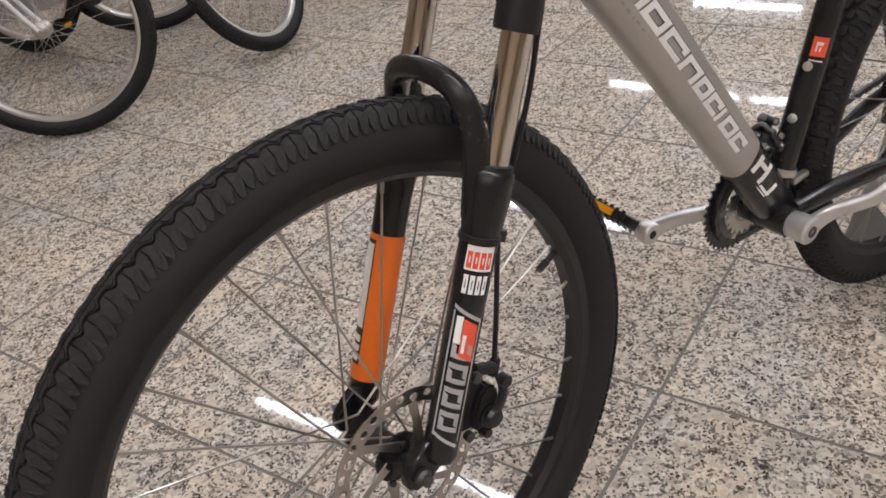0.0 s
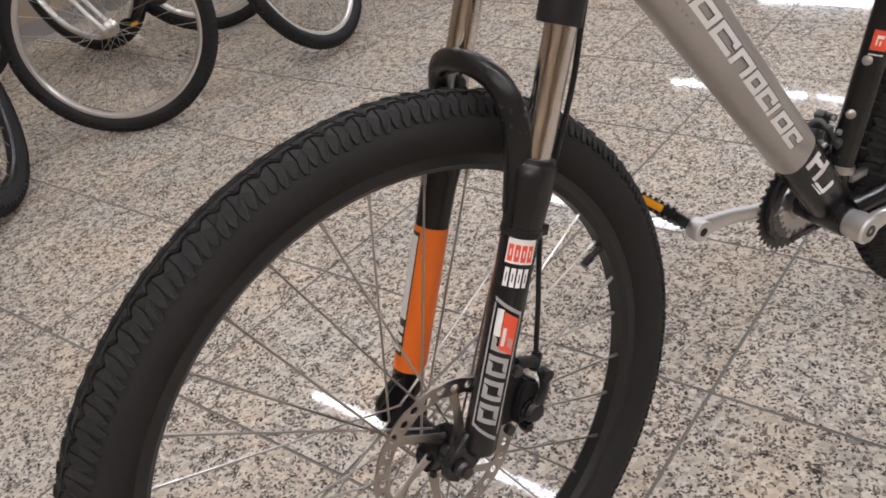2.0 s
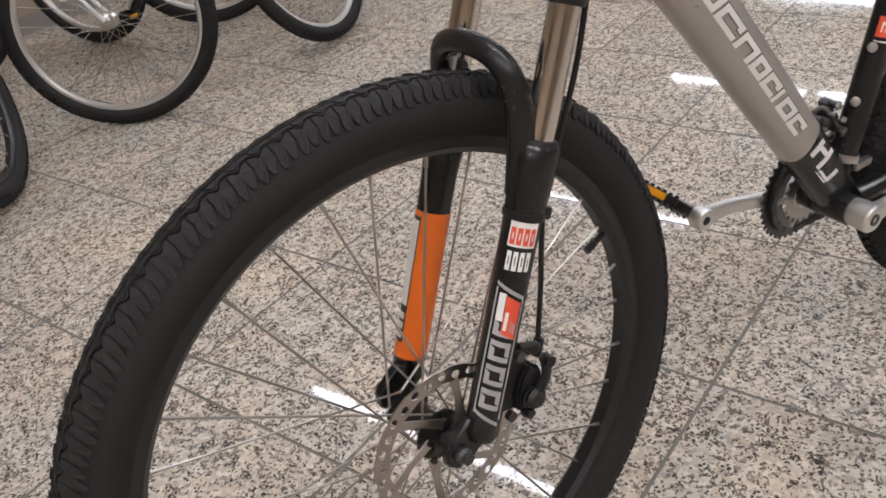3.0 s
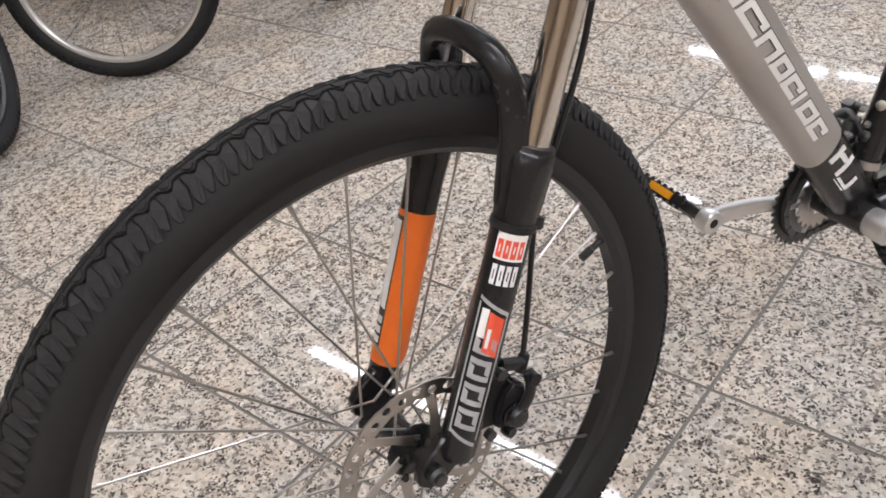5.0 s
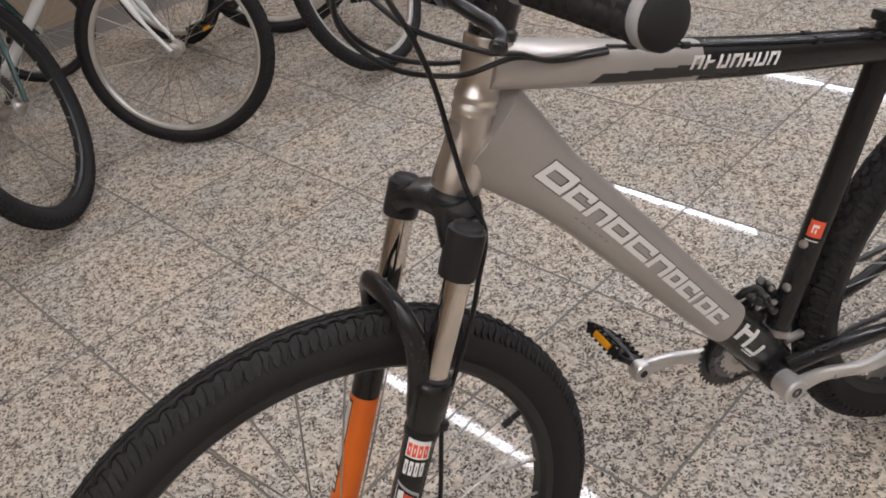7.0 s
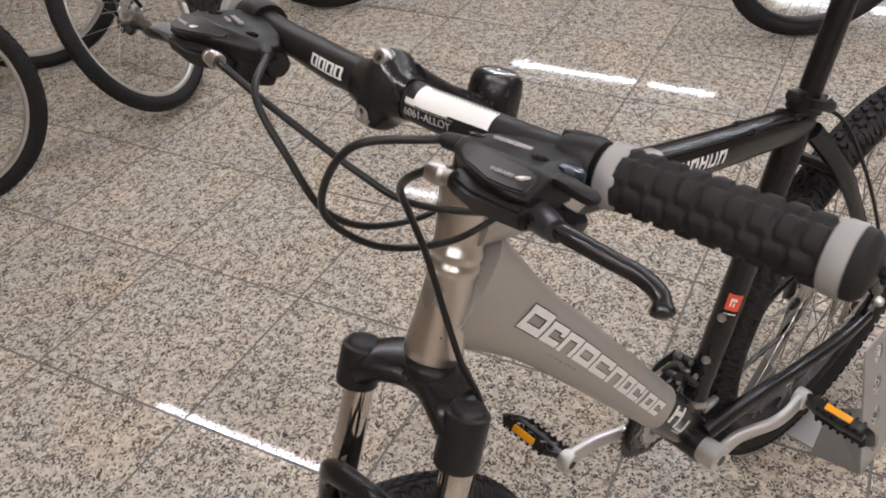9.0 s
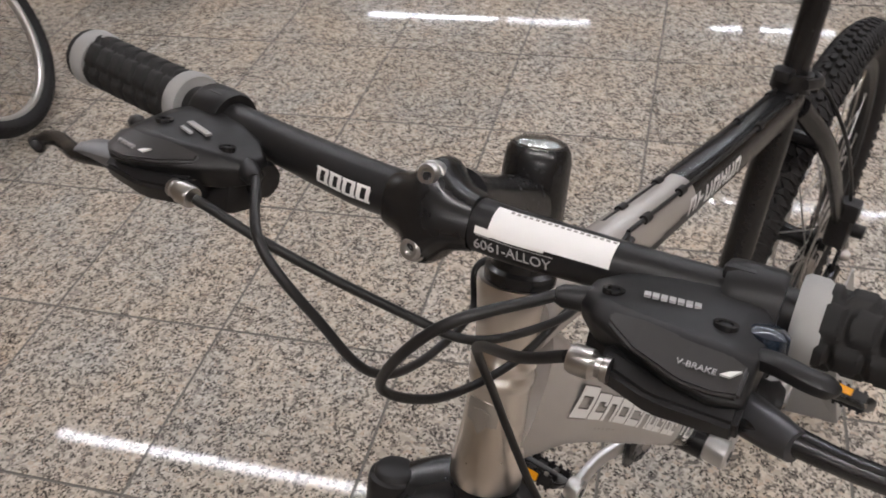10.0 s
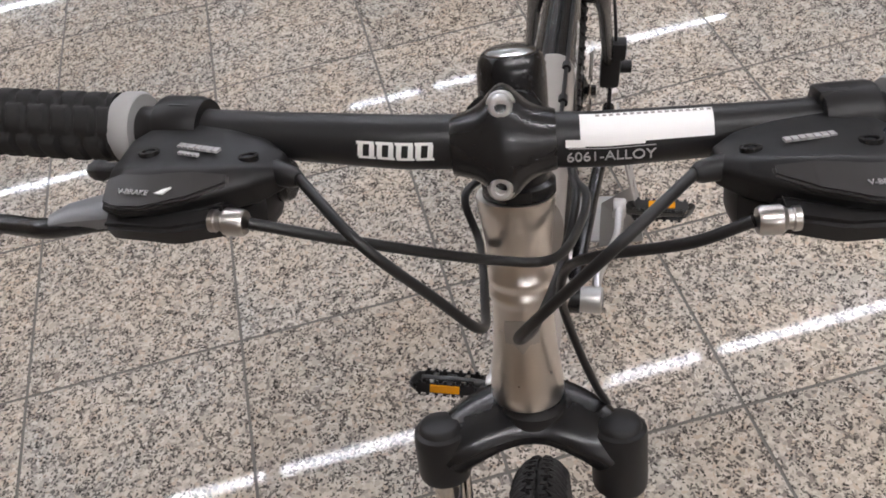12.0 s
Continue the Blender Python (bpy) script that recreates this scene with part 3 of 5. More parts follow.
# brace over the tyre
bm = bmesh.new()
half = [(0.245, 0.022, 0.056), (0.290, 0.031, 0.054), (0.323, 0.042, 0.0505), (0.345, 0.054, 0.040), (0.3545, 0.060, 0.016)]
pts = [S(s, f, -y) for s, f, y in half] + [S(s, f, y) for s, f, y in reversed(half)]
path = spline(pts, 5)
sweep(bm, path, [(0.0125 - 0.0045 * math.sin(math.pi * k / (len(path) - 1)), 0.0140 - 0.0040 * math.sin(math.pi * k / (len(path) - 1))) for k in range(len(path))], n=20, power=3.0)
part("brace", bm, BLACK, fork, "glossy black fork brace")
bm = bmesh.new()
slab(bm, basis(S(0.330, 0.036, 0.047), SF, SU, SY), (0.003, 0.014, 0.012), 0.001)
part("brace_rib", bm, GREY_PRINT, fork)

# stickers on the left leg
R1, R2, R3 = 0.01675, 0.01690, 0.01705
bm = bmesh.new()
leg_patch(bm, 0.2015, 0.2235, 15, 100, 0.0171, -1)
part("sticker_ground", bm, WHITE, fork, "white field of a brand sticker", smooth=False)
for k in range(4):
    a = 20 + k * 19.5
    for s0, s1, wide, r, material, label in ((0.2035, 0.2185, 15.5, 0.01725, RED, "red block of a brand mark"), (0.1805, 0.1975, 14, 0.01695, WHITE, "white block of a brand mark")):
        bm = bmesh.new()
        leg_patch(bm, s0, s1, a, a + wide * 0.40, r, -1, n=2)
        leg_patch(bm, s0, s1, a + wide * 0.62, a + wide, r, -1, n=2)
        leg_patch(bm, s0, s0 + 0.0045, a + wide * 0.40, a + wide * 0.62, r, -1, n=1)
        leg_patch(bm, s1 - 0.0045, s1, a + wide * 0.40, a + wide * 0.62, r, -1, n=1)
        part("sticker_mark", bm, material, fork, label, smooth=False)
bm = bmesh.new()
for s0, s1, a0, a1, sl in ((0.160, 0.1635, 8, 102, -0.012), (0.0375, 0.041, 14, 96, -0.012), (0.043, 0.164, 8, 14, 0), (0.038, 0.157, 96, 102, 0)):
    leg_patch(bm, s0, s1, a0, a1, R1, -1, slant=sl)
part("sticker_frame", bm, GREY_PRINT, fork, "silver outline of a model sticker", smooth=False)
bm = bmesh.new()
leg_patch(bm, 0.120, 0.155, 45, 92, R2, -1, slant=-0.006)
part("sticker_ground", bm, RED, fork, "red field of a model sticker", smooth=False)
bm = bmesh.new()
leg_patch(bm, 0.134, 0.1595, 22, 43, R2, -1, n=2)
part("sticker_mark", bm, WHITE, fork, smooth=False)
bm = bmesh.new()
leg_patch(bm, 0.126, 0.143, 50, 60, R3, -1, n=2)
part("sticker_mark", bm, WHITE, fork, smooth=False)
for k in range(4):
    bm = bmesh.new()
    s0 = 0.049 + k * 0.0235
    for a0, a1, h0, h1 in ((22, 86, 0.0, 0.0048), (22, 86, 0.0140, 0.0190), (22, 38, 0.0048, 0.0140), (70, 86, 0.0048, 0.0140)):
        leg_patch(bm, s0 + h0, s0 + h1, a0, a1, R2, -1, n=3, slant=-0.003)
    part("sticker_mark", bm, GREY_PRINT, fork, "silver block of a model mark", smooth=False)
# orange wrap on the right leg
bm = bmesh.new()
leg_patch(bm, 0.040, 0.192, 14, 168, R1, 1, n=16)
leg_patch(bm, 0.186, 0.192, -40, 14, R1, 1, n=6)
leg_patch(bm, 0.040, 0.056, -40, 14, R1, 1, n=6)
part("orange_wrap", bm, ORANGE, fork, "orange vinyl sticker", smooth=False)
bm = bmesh.new()
leg_patch(bm, 0.056, 0.186, -40, 14, R1, 1, n=6)
part("sticker_frame", bm, OUTLINE, fork, smooth=False)
bm = bmesh.new()
leg_patch(bm, 0.095, 0.182, -36, 9, R2, 1, n=6)
for k in range(3):
    leg_patch(bm, 0.060 + k * 0.010, 0.067 + k * 0.010, -30, 7, R2, 1, n=4)
part("sticker_ground", bm, WHITE, fork, smooth=False)
# hose guide and hose
bm = bmesh.new()
lathe(bm, [(0.2245, 0.0165), (0.2245, 0.0185), (0.2305, 0.0185), (0.2305, 0.0165)], S(0, LF, -LEG), SU, n=24, closed=True)
slab(bm, basis(S(0.2265, -0.005, -LEG + 0.002), SF, SU, SY), (0.014, 0.011, 0.012), 0.002)
part("hose_guide", bm, BLACK_MATT, fork)

# disc caliper: two half bodies on a bracket, a cable arm with its clamp, and an adjusting knob
caliper = empty("brake_caliper", bike)
bm = bmesh.new()
outline_solid(bm, [(-0.016, -0.030), (0.010, -0.034), (0.016, -0.024), (0.010, 0.0), (0.014, 0.026), (0.010, 0.036), (-0.004, 0.038), (-0.012, 0.024), (-0.010, 0.0)], basis(S(0.060, -0.014, -0.050), SF, SU, SY), 0.010)
bmesh.ops.bevel(bm, geom=list(bm.edges), offset=0.002, segments=2, affect="EDGES")
part("caliper_bracket", bm, BLACK_MATT, caliper)
for y, thick in ((-0.056, 0.013), (-0.038, 0.012)):
    bm = bmesh.new()
    outline_solid(bm, [(-0.016, -0.024), (0.006, -0.027), (0.012, -0.010), (0.011, 0.012), (0.002, 0.023), (-0.012, 0.018), (-0.019, 0.0)], basis(S(0.056, -0.030, y), SF, SU, SY), thick)
    bmesh.ops.bevel(bm, geom=list(bm.edges), offset=0.003, segments=2, affect="EDGES")
    part("caliper_body", bm, BLACK_MATT, caliper)
bm = bmesh.new()
lathe(bm, [(0, 0.0), (0, 0.0120), (0.004, 0.0130), (0.005, 0.0110), (0.008, 0.0115), (0.012, 0.0085), (0.013, 0.0)], S(0.046, -0.036, -0.0615), -SY, n=18)
part("caliper_knob", bm, BLACK, caliper)
bm = bmesh.new()
lathe(bm, [(0, 0.0), (0, 0.006), (0.004, 0.0068), (0.010, 0.005), (0.010, 0.0)], S(0.028, -0.036, -0.058), -SY, n=10)
part("caliper_screw", bm, BLACK, caliper)
bm = bmesh.new()
sweep(bm, spline([S(0.050, -0.036, -0.070), S(0.066, -0.045, -0.067), S(0.078, -0.045, -0.064), S(0.086, -0.042, -0.061)], 5), [(0.0032, 0.0065)] * 16, n=10, power=3)
lathe(bm, [(0, 0.0), (0, 0.0062), (0.009, 0.0062), (0.011, 0.003), (0.011, 0)], S(0.082, -0.045, -0.070), SY, n=12)
part("cable_arm", bm, BLACK_MATT, caliper)
bm = bmesh.new()
sweep(bm, spline([S(0.094, -0.014, -0.056), S(0.096, -0.026, -0.060), S(0.094, -0.034, -0.058)], 5), [(0.005, 0.006)] * 11, n=10, power=2.6)
lathe(bm, [(-0.010, 0.0034), (-0.010, 0.0052), (0.006, 0.0052), (0.008, 0.0038)], S(0.096, -0.035, -0.058), SU, n=12)
part("cable_stop", bm, BLACK_MATT, caliper)
for s, f in ((0.092, -0.006), (0.030, -0.012)):
    bm = bmesh.new()
    lathe(bm, [(0, 0), (0, 0.0055), (0.006, 0.0055), (0.006, 0)], S(s, f, -0.062), -SY, n=8)
    part("caliper_bolt", bm, DARK_STEEL, caliper)

# ---- frame ----
frame_set = empty("bike_frame", bike)


def H(s, f=0.0, y=0.0):
    """A place on the head tube: along the steering axis of the frame."""
    return HEAD_YAW @ (AXIS + s * UP + f * FWD + Vector((0, y + 0.003, 0)))


HU = (H(1) - H(0)).normalized()
bm = bmesh.new()
prof = [(0.462, 0.0), (0.462, 0.0238), (0.464, 0.0246), (0.472, 0.0246), (0.482, 0.0236), (0.500, 0.0214), (0.520, 0.0200), (0.536, 0.0195), (0.5385, 0.0198), (0.5410, 0.0214), (0.5450, 0.0214), (0.5475, 0.0198),
        (0.5500, 0.0198), (0.5525, 0.0214), (0.5565, 0.0214), (0.559, 0.0198), (0.570, 0.0203), (0.585, 0.0216), (0.600, 0.0236), (0.606, 0.0245), (0.610, 0.0242), (0.610, 0.0)]
lathe(bm, prof, (0, 0, 0), (0, 0, 1), n=40)
HFWD = HEAD_YAW.to_3x3() @ FWD
part("head_tube", bm, HEAD_METAL, frame_set, "brushed bare aluminium head tube").matrix_basis = basis(H(0), HFWD, HU.cross(HFWD), HU)
bm = bmesh.new()
for lift, size in ((0.0004, 1.0), (0.0012, 0.5)):
    rows = [(0.012, 0.011), (0.008, 0.0118), (0.002, 0.0116), (-0.004, 0.0112), (-0.010, 0.0080), (-0.016, 0.0042), (-0.021, 0.0006)]
    grid = [[bm.verts.new(H(0.517 + v * size + 0.0015 * (1 - abs(k / 4)) * (v > 0.01), (0.0201 + lift) * math.cos(w * size * k / 4 / 0.02), (0.0201 + lift) * math.sin(w * size * k / 4 / 0.02)))
             for k in range(-4, 5)] for v, w in rows]
    skin = [bm.faces.new((p[k], p[k + 1], q[k + 1], q[k])) for p, q in zip(grid, grid[1:]) for k in range(8)]
    bmesh.ops.recalc_face_normals(bm, faces=skin)
    bmesh.ops.solidify(bm, geom=skin, thickness=0.0022)
part("head_badge", bm, BOLT, frame_set)

# down tube: tall oval section, gusset at the head, black at the bracket
D0, D1 = Vector((0.252, 0, 0.812)), Vector((0.661, 0, 0.300))
DD = (D1 - D0).normalized()
DN = Vector((-DD.z, 0, DD.x))  # upper side


def down(d, n=0.0, y=0.0):
    return YAW @ (D0 + DD * d + DN * n + Vector((0, y, 0)))


DLEN = (D1 - D0).length
SPLIT = 0.512


def down_size(d):
    k = d / DLEN
    return (0.0205 + 0.002 * k, 0.052 - 0.015 * min(1, k / 0.18) - 0.008 * k)


for name, d0, d1, material in (("down_tube", 0.0, SPLIT, SILVER), ("down_tube_foot", SPLIT, DLEN + 0.01, BLACK)):
    bm = bmesh.new()
    ds = [d0 + (d1 - d0) * k / 14 for k in range(15)]
    sweep(bm, [down(d, -0.006 * (1 - min(1, d / 0.2))) for d in ds], [down_size(d) for d in ds], n=28, power=2.5)
    part(name, bm, material, frame_set, "silver-grey painted down tube" if material is SILVER else "")


def down_face(d, n, lift):
    """The left skin of the down tube at a height above its middle line."""
    w, h = down_size(d)
    e = 2.5
    k = max(0.0, 1 - abs(n / h) ** e) ** (1 / e)
    return down(d, n - 0.006 * (1 - min(1, d / 0.2)), -(w * k + lift))


def down_patch(bm, corners, lift, n=4):
    """A four-cornered print on the left skin: corners as (along, up)."""
    (a, b, c, d) = corners
    grid = []
    for i in range(n + 1):
        row = []
        for j in range(n + 1):
            u, v = i / n, j / n
            x = (a[0] * (1 - u) + b[0] * u) * (1 - v) + (d[0] * (1 - u) + c[0] * u) * v
            y = (a[1] * (1 - u) + b[1] * u) * (1 - v) + (d[1] * (1 - u) + c[1] * u) * v
            row.append(bm.verts.new(down_face(x, y, lift)))
        grid.append(row)
    for i in range(n):
        for j in range(n):
            bm.faces.new((grid[i][j], grid[i + 1][j], grid[i + 1][j + 1], grid[i][j + 1]))


# the maker's mark: eleven slanted boxes, closed and open, with dark edges, no letters
WIDTHS = (1.24, 1.0, 1.0, 1.2, 1.28, 1.08, 0.86, 0.88, 0.40, 0.94, 0.86)
LET0, LET1 = 0.068, 0.472
x0 = LET0
for k, wd in enumerate(WIDTHS):
    wide = wd * (LET1 - LET0) / sum(WIDTHS)
    step, wide = wide, wide * 0.93
    high = 0.0160 - 0.0075 * k / 10 + (0.003 if k == 0 else 0.0)
    low = high - 0.0225 + 0.002 * k / 10 - (0.003 if k == 0 else 0.0)
    span, bar = high - low, min(0.0090, wide * 0.5)
    strokes = [(0.0, bar, 0.0, 1.0)]
    if k != 8:
        strokes.append((bar * 0.6, wide, 0.70, 1.0))
        strokes.append((wide - bar, wide, (0.0, 0.55, 0.0)[k % 3], 0.8))
        if k % 3 != 2:
            strokes.append((bar * 0.6, wide, 0.0, 0.29))
    bm_dark, bm_light = bmesh.new(), bmesh.new()
    for u0, u1, v0, v1 in strokes:
        n0, n1 = low + span * v0, low + span * v1

        def corner(u, n, grow_u, grow_n):
            return (x0 + u + grow_u + 0.42 * (n - low), n + grow_n)
        g = 0.0011
        down_patch(bm_dark, (corner(u0, n0, -g, -g), corner(u1, n0, g, -g), corner(u1, n1, g, g), corner(u0, n1, -g, g)), 0.0006, 3)
        down_patch(bm_light, (corner(u0, n0, 0, 0), corner(u1, n0, 0, 0), corner(u1, n1, 0, 0), corner(u0, n1, 0, 0)), 0.0010, 3)
    part("maker_mark_edge", bm_dark, MARK_EDGE, frame_set, "dark outline of a mark", smooth=False)
    part("maker_mark", bm_light, WHITE, frame_set, "white slanted box of the maker's mark", smooth=False)
    x0 += step
# white curl on the foot of the down tube
bm = bmesh.new()
for d0, d1, n0, n1 in ((0.516, 0.526, -0.020, 0.016), (0.526, 0.546, 0.004, 0.011), (0.545, 0.554, -0.012, 0.019), (0.553, 0.582, -0.016, -0.009), (0.578, 0.586, -0.012, 0.008)):
    down_patch(bm, ((d0, n0), (d1, n0), (d1 + 0.006, n1), (d0 + 0.006, n1)), 0.0008, 3)
part("foot_mark", bm, WHITE, frame_set, "white abstract mark", smooth=False)
# small word under the mark
for k, d in enumerate((0.152, 0.165, 0.178, 0.189, 0.198, 0.2105)):
    x, up_n = down_face(d, -0.0195, 0.0), (down_face(d, -0.0160, 0.0) - down_face(d, -0.0230, 0.0)).normalized()
    along = (down(1) - down(0)).normalized()
    out = along.cross(up_n).normalized()
    lettering("SERIES"[k], 0.0150, basis(x + out * 0.0008, along, up_n, out), SILVER_DARK, frame_set, "series_print")

# top tube: silver ahead, black behind
T0, T1 = Vector((0.256, 0, 0.872)), Vector((0.776, 0, 0.743))
TD = (T1 - T0).normalized()
TN = Vector((-TD.z, 0, TD.x))
TN = TN if TN.z > 0 else -TN
TLEN = (T1 - T0).length


def top(d, n=0.0, y=0.0):
    return YAW @ (T0 + TD * d + TN * (n - 0.006 * math.sin(math.pi * min(1, d / TLEN))) + Vector((0, y, 0)))


def top_size(d):
    k = d / TLEN
    return (0.020 - 0.002 * k, 0.024 - 0.006 * k)


TSPLIT = 0.238
for name, d0, d1, material in (("top_tube", 0.0, TSPLIT, SILVER), ("top_tube_tail", TSPLIT, TLEN, BLACK)):
    bm = bmesh.new()
    ds = [d0 + (d1 - d0) * k / 12 for k in range(13)]
    sweep(bm, [top(d) for d in ds], [top_size(d) for d in ds], n=24, power=2.4)
    part(name, bm, material, frame_set)


def top_face(d, n, lift, side=-1):
    w, h = top_size(d)
    k = max(0.0, 1 - abs(n / h) ** 2.4) ** (1 / 2.4)
    return top(d, n, side * (w * k + lift))


def top_patch(bm, d0, d1, n0, n1, lift, side, lean=0.004):
    g = [[bm.verts.new(top_face(d0 + (d1 - d0) * i / 3 + lean * j / 3, n0 + (n1 - n0) * j / 3, lift, side)) for j in range(4)] for i in range(4)]
    for i in range(3):
        for j in range(3):
            bm.faces.new((g[i][j], g[i + 1][j], g[i + 1][j + 1], g[i][j + 1]))


for side in (-1, 1):
    for k in range(7):
        bm = bmesh.new()
        d0 = 0.222 + k * 0.0172
        top_patch(bm, d0, d0 + 0.0038, -0.003, 0.011, 0.0006, side)
        if k != 1:
            top_patch(bm, d0 + 0.0098, d0 + 0.0136, -0.003, 0.011, 0.0006, side)
        top_patch(bm, d0 + 0.0030, d0 + 0.0106, (0.0075, 0.003, -0.003)[k % 3], (0.011, 0.006, 0.0005)[k % 3], 0.0006, side)
        part("model_mark", bm, WHITE, frame_set, "white block of a model mark", smooth=False)
    bm = bmesh.new()
    for k in range(6):
        d0 = 0.105 + k * 0.030
        top_patch(bm, d0, d0 + 0.034, -0.015 + 0.0012 * k, -0.004 + 0.002 * k, 0.0005, side, lean=0.012)
    part("black_flash", bm, OUTLINE, frame_set, "ragged black flash on silver paint", smooth=False)

# seat tube, post, clamp and saddle
SEAT = Vector((0.778, 0, 0.775))
bm = bmesh.new()
sweep(bm, [F(BB.x + (SEAT.x - BB.x) * k / 6, BB.z + (SEAT.z - BB.z) * k / 6) for k in range(7)], 0.0172, n=24)
part("seat_tube", bm, BLACK, frame_set, "black seat tube")
SDIR = Vector((SEAT.x - BB.x, 0, SEAT.z - BB.z)).normalized()
SN = Vector((-SDIR.z, 0, SDIR.x))  # forwards


def seat(d, n=0.0, y=0.0):
    return YAW @ (BB + SDIR * d + SN * n + Vector((0, y, 0)))


sticker_at = 0.229
bm = bmesh.new()
for d0, d1, y0, y1, r, which in ((-0.012, 0.012, -0.95, 0.35, 0.0177, 0),):
    rows = []
    for k in range(7):
        a = radians(8 + 62 * k / 6)
        rows.append([bm.verts.new(seat(sticker_at + d, math.cos(a) * r, -math.sin(a) * r)) for d in (d0, d1)])
    for p, q in zip(rows, rows[1:]):
        bm.faces.new((p[0], q[0], q[1], p[1]))
part("red_sticker", bm, RED, frame_set, "square red sticker with a pale mark", smooth=False)
for d0, d1, a0, a1 in ((-0.006, 0.006, 24, 30), (0.002, 0.006, 30, 50), (-0.006, 0.0, 38, 44), (-0.018, -0.0165, 10, 64)):
    bm = bmesh.new()
    rows = []
    for k in range(4):
        a = radians(a0 + (a1 - a0) * k / 3)
        rows.append([bm.verts.new(seat(sticker_at + d, math.cos(a) * 0.0179, -math.sin(a) * 0.0179)) for d in (d0, d1)])
    for p, q in zip(rows, rows[1:]):
        bm.faces.new((p[0], q[0], q[1], p[1]))
    part("sticker_mark", bm, WHITE, frame_set, smooth=False)
for d in (0.1365, 0.204):
    bm = bmesh.new()
    lathe(bm, [(0, 0), (0, 0.006), (0.0025, 0.006), (0.0035, 0.003), (0.0035, 0)], seat(d, 0.0165, -0.004), YAW.to_3x3() @ (SN * 0.92 + LEFT * 0.4), n=12)
    part("bottle_bolt", bm, STEEL, frame_set)
bm = bmesh.new()
sweep(bm, [seat(d) for d in (0.43, 0.47, 0.52, 0.56, 0.60, 0.635)], 0.0136, n=20)
part("seat_post", bm, BLACK, bike, "black seat post")
bm = bmesh.new()
lathe(bm, [(0.484, 0.0172), (0.484, 0.0208), (0.502, 0.0208), (0.502, 0.0142)], YAW @ BB, YAW.to_3x3() @ SDIR, n=24, closed=True)
slab(bm, basis(seat(0.493, -0.026), FY, YAW.to_3x3() @ SDIR, YAW.to_3x3() @ SN), (0.020, 0.018, 0.016), 0.003)
slab(bm, basis(seat(0.502, 0.020, 0.004), FY, YAW.to_3x3() @ SDIR, YAW.to_3x3() @ SN), (0.016, 0.012, 0.026), 0.003)
sweep(bm, spline([seat(0.495, -0.028, -0.016), seat(0.496, -0.010, -0.027), seat(0.500, 0.020, -0.026), seat(0.502, 0.038, -0.022)], 5), [(0.004, 0.006)] * 16, n=8)
part("seat_clamp", bm, BLACK_MATT, bike)
saddle = empty("saddle", bike)
bm = bmesh.new()
c = seat(0.655)
path = [c + FX * (-0.150 + 0.28 * k / 10) + FZ * (0.030 + 0.010 * (abs(k - 5) / 5) ** 2) for k in range(11)]
wide = [0.012, 0.019, 0.022, 0.025, 0.030, 0.040, 0.052, 0.064, 0.072, 0.070, 0.050]
sweep(bm, path, [(w, 0.018) for w in wide], n=18, power=2.3)
part("saddle_shell", bm, BLACK_MATT, saddle, "black padded saddle")
bm = bmesh.new()
for y in (-0.022, 0.022):
    sweep(bm, spline([c + FX * -0.10 + FZ * 0.014 + FY * y * 0.4, c + FX * -0.04 + FY * y - FZ * 0.012, c + FX * 0.04 + FY * y - FZ * 0.012, c + FX * 0.10 + FZ * 0.016 + FY * y], 5), 0.0035, n=8)
slab(bm, basis(c - FZ * 0.012, FX, FY, FZ), (0.045, 0.05, 0.028), 0.006)
part("saddle_rails", bm, DARK_STEEL, saddle)

# stays
for side in (-1, 1):
    bm = bmesh.new()
    sweep(bm, spline([F(SEAT.x + 0.004, SEAT.z - 0.04, side * 0.014), F(0.846, 0.655, side * 0.040), F(0.925, 0.54, side * 0.052), F(1.015, 0.395, side * 0.064), F(REAR.x - 0.004, REAR.z + 0.02, side * 0.066)], 6),
          [(0.010, 0.012)] * 8 + [(0.0085, 0.0105)] * 17, n=14)
    part("seat_stay", bm, BLACK, frame_set)
    bm = bmesh.new()
    sweep(bm, spline([F(BB.x + 0.012, BB.z + 0.012, side * 0.028), F(0.75, 0.306, side * 0.036), F(0.87, 0.304, side * 0.050), F(0.97, 0.314, side * 0.064), F(REAR.x - 0.012, REAR.z - 0.022, side * 0.066)], 6),
          [(0.011, 0.014)] * 10 + [(0.010, 0.012)] * 15, n=14)
    part("chain_stay", bm, BLACK, frame_set)
    bm = bmesh.new()
    outline_solid(bm, [(-0.024, 0.012), (0.000, 0.035), (0.014, 0.014), (0.012, -0.014), (-0.004, -0.030), (-0.034, -0.034), (-0.034, -0.018)], basis(F(REAR.x, REAR.z, side * 0.066), FX, FZ, -FY), 0.006)
    part("rear_dropout", bm, BLACK, frame_set)
    bm = bmesh.new()
    lathe(bm, [(0, 0), (0, 0.009), (0.008, 0.008), (0.012, 0.005), (0.012, 0)], F(REAR.x, REAR.z, side * 0.068), FY * side, n=14)
    part("rear_axle_nut", bm, STEEL, frame_set)
bm = bmesh.new()
sweep(bm, [F(0.868, 0.64, -0.04), F(0.866, 0.643, 0), F(0.868, 0.64, 0.04)], 0.009, n=12)
part("stay_bridge", bm, BLACK, frame_set)
bm = bmesh.new()
lathe(bm, [(-0.036, 0.012), (-0.036, 0.021), (0.036, 0.021), (0.036, 0.012)], F(BB.x, BB.z), FY, n=28)
part("bracket_shell", bm, BLACK, frame_set)
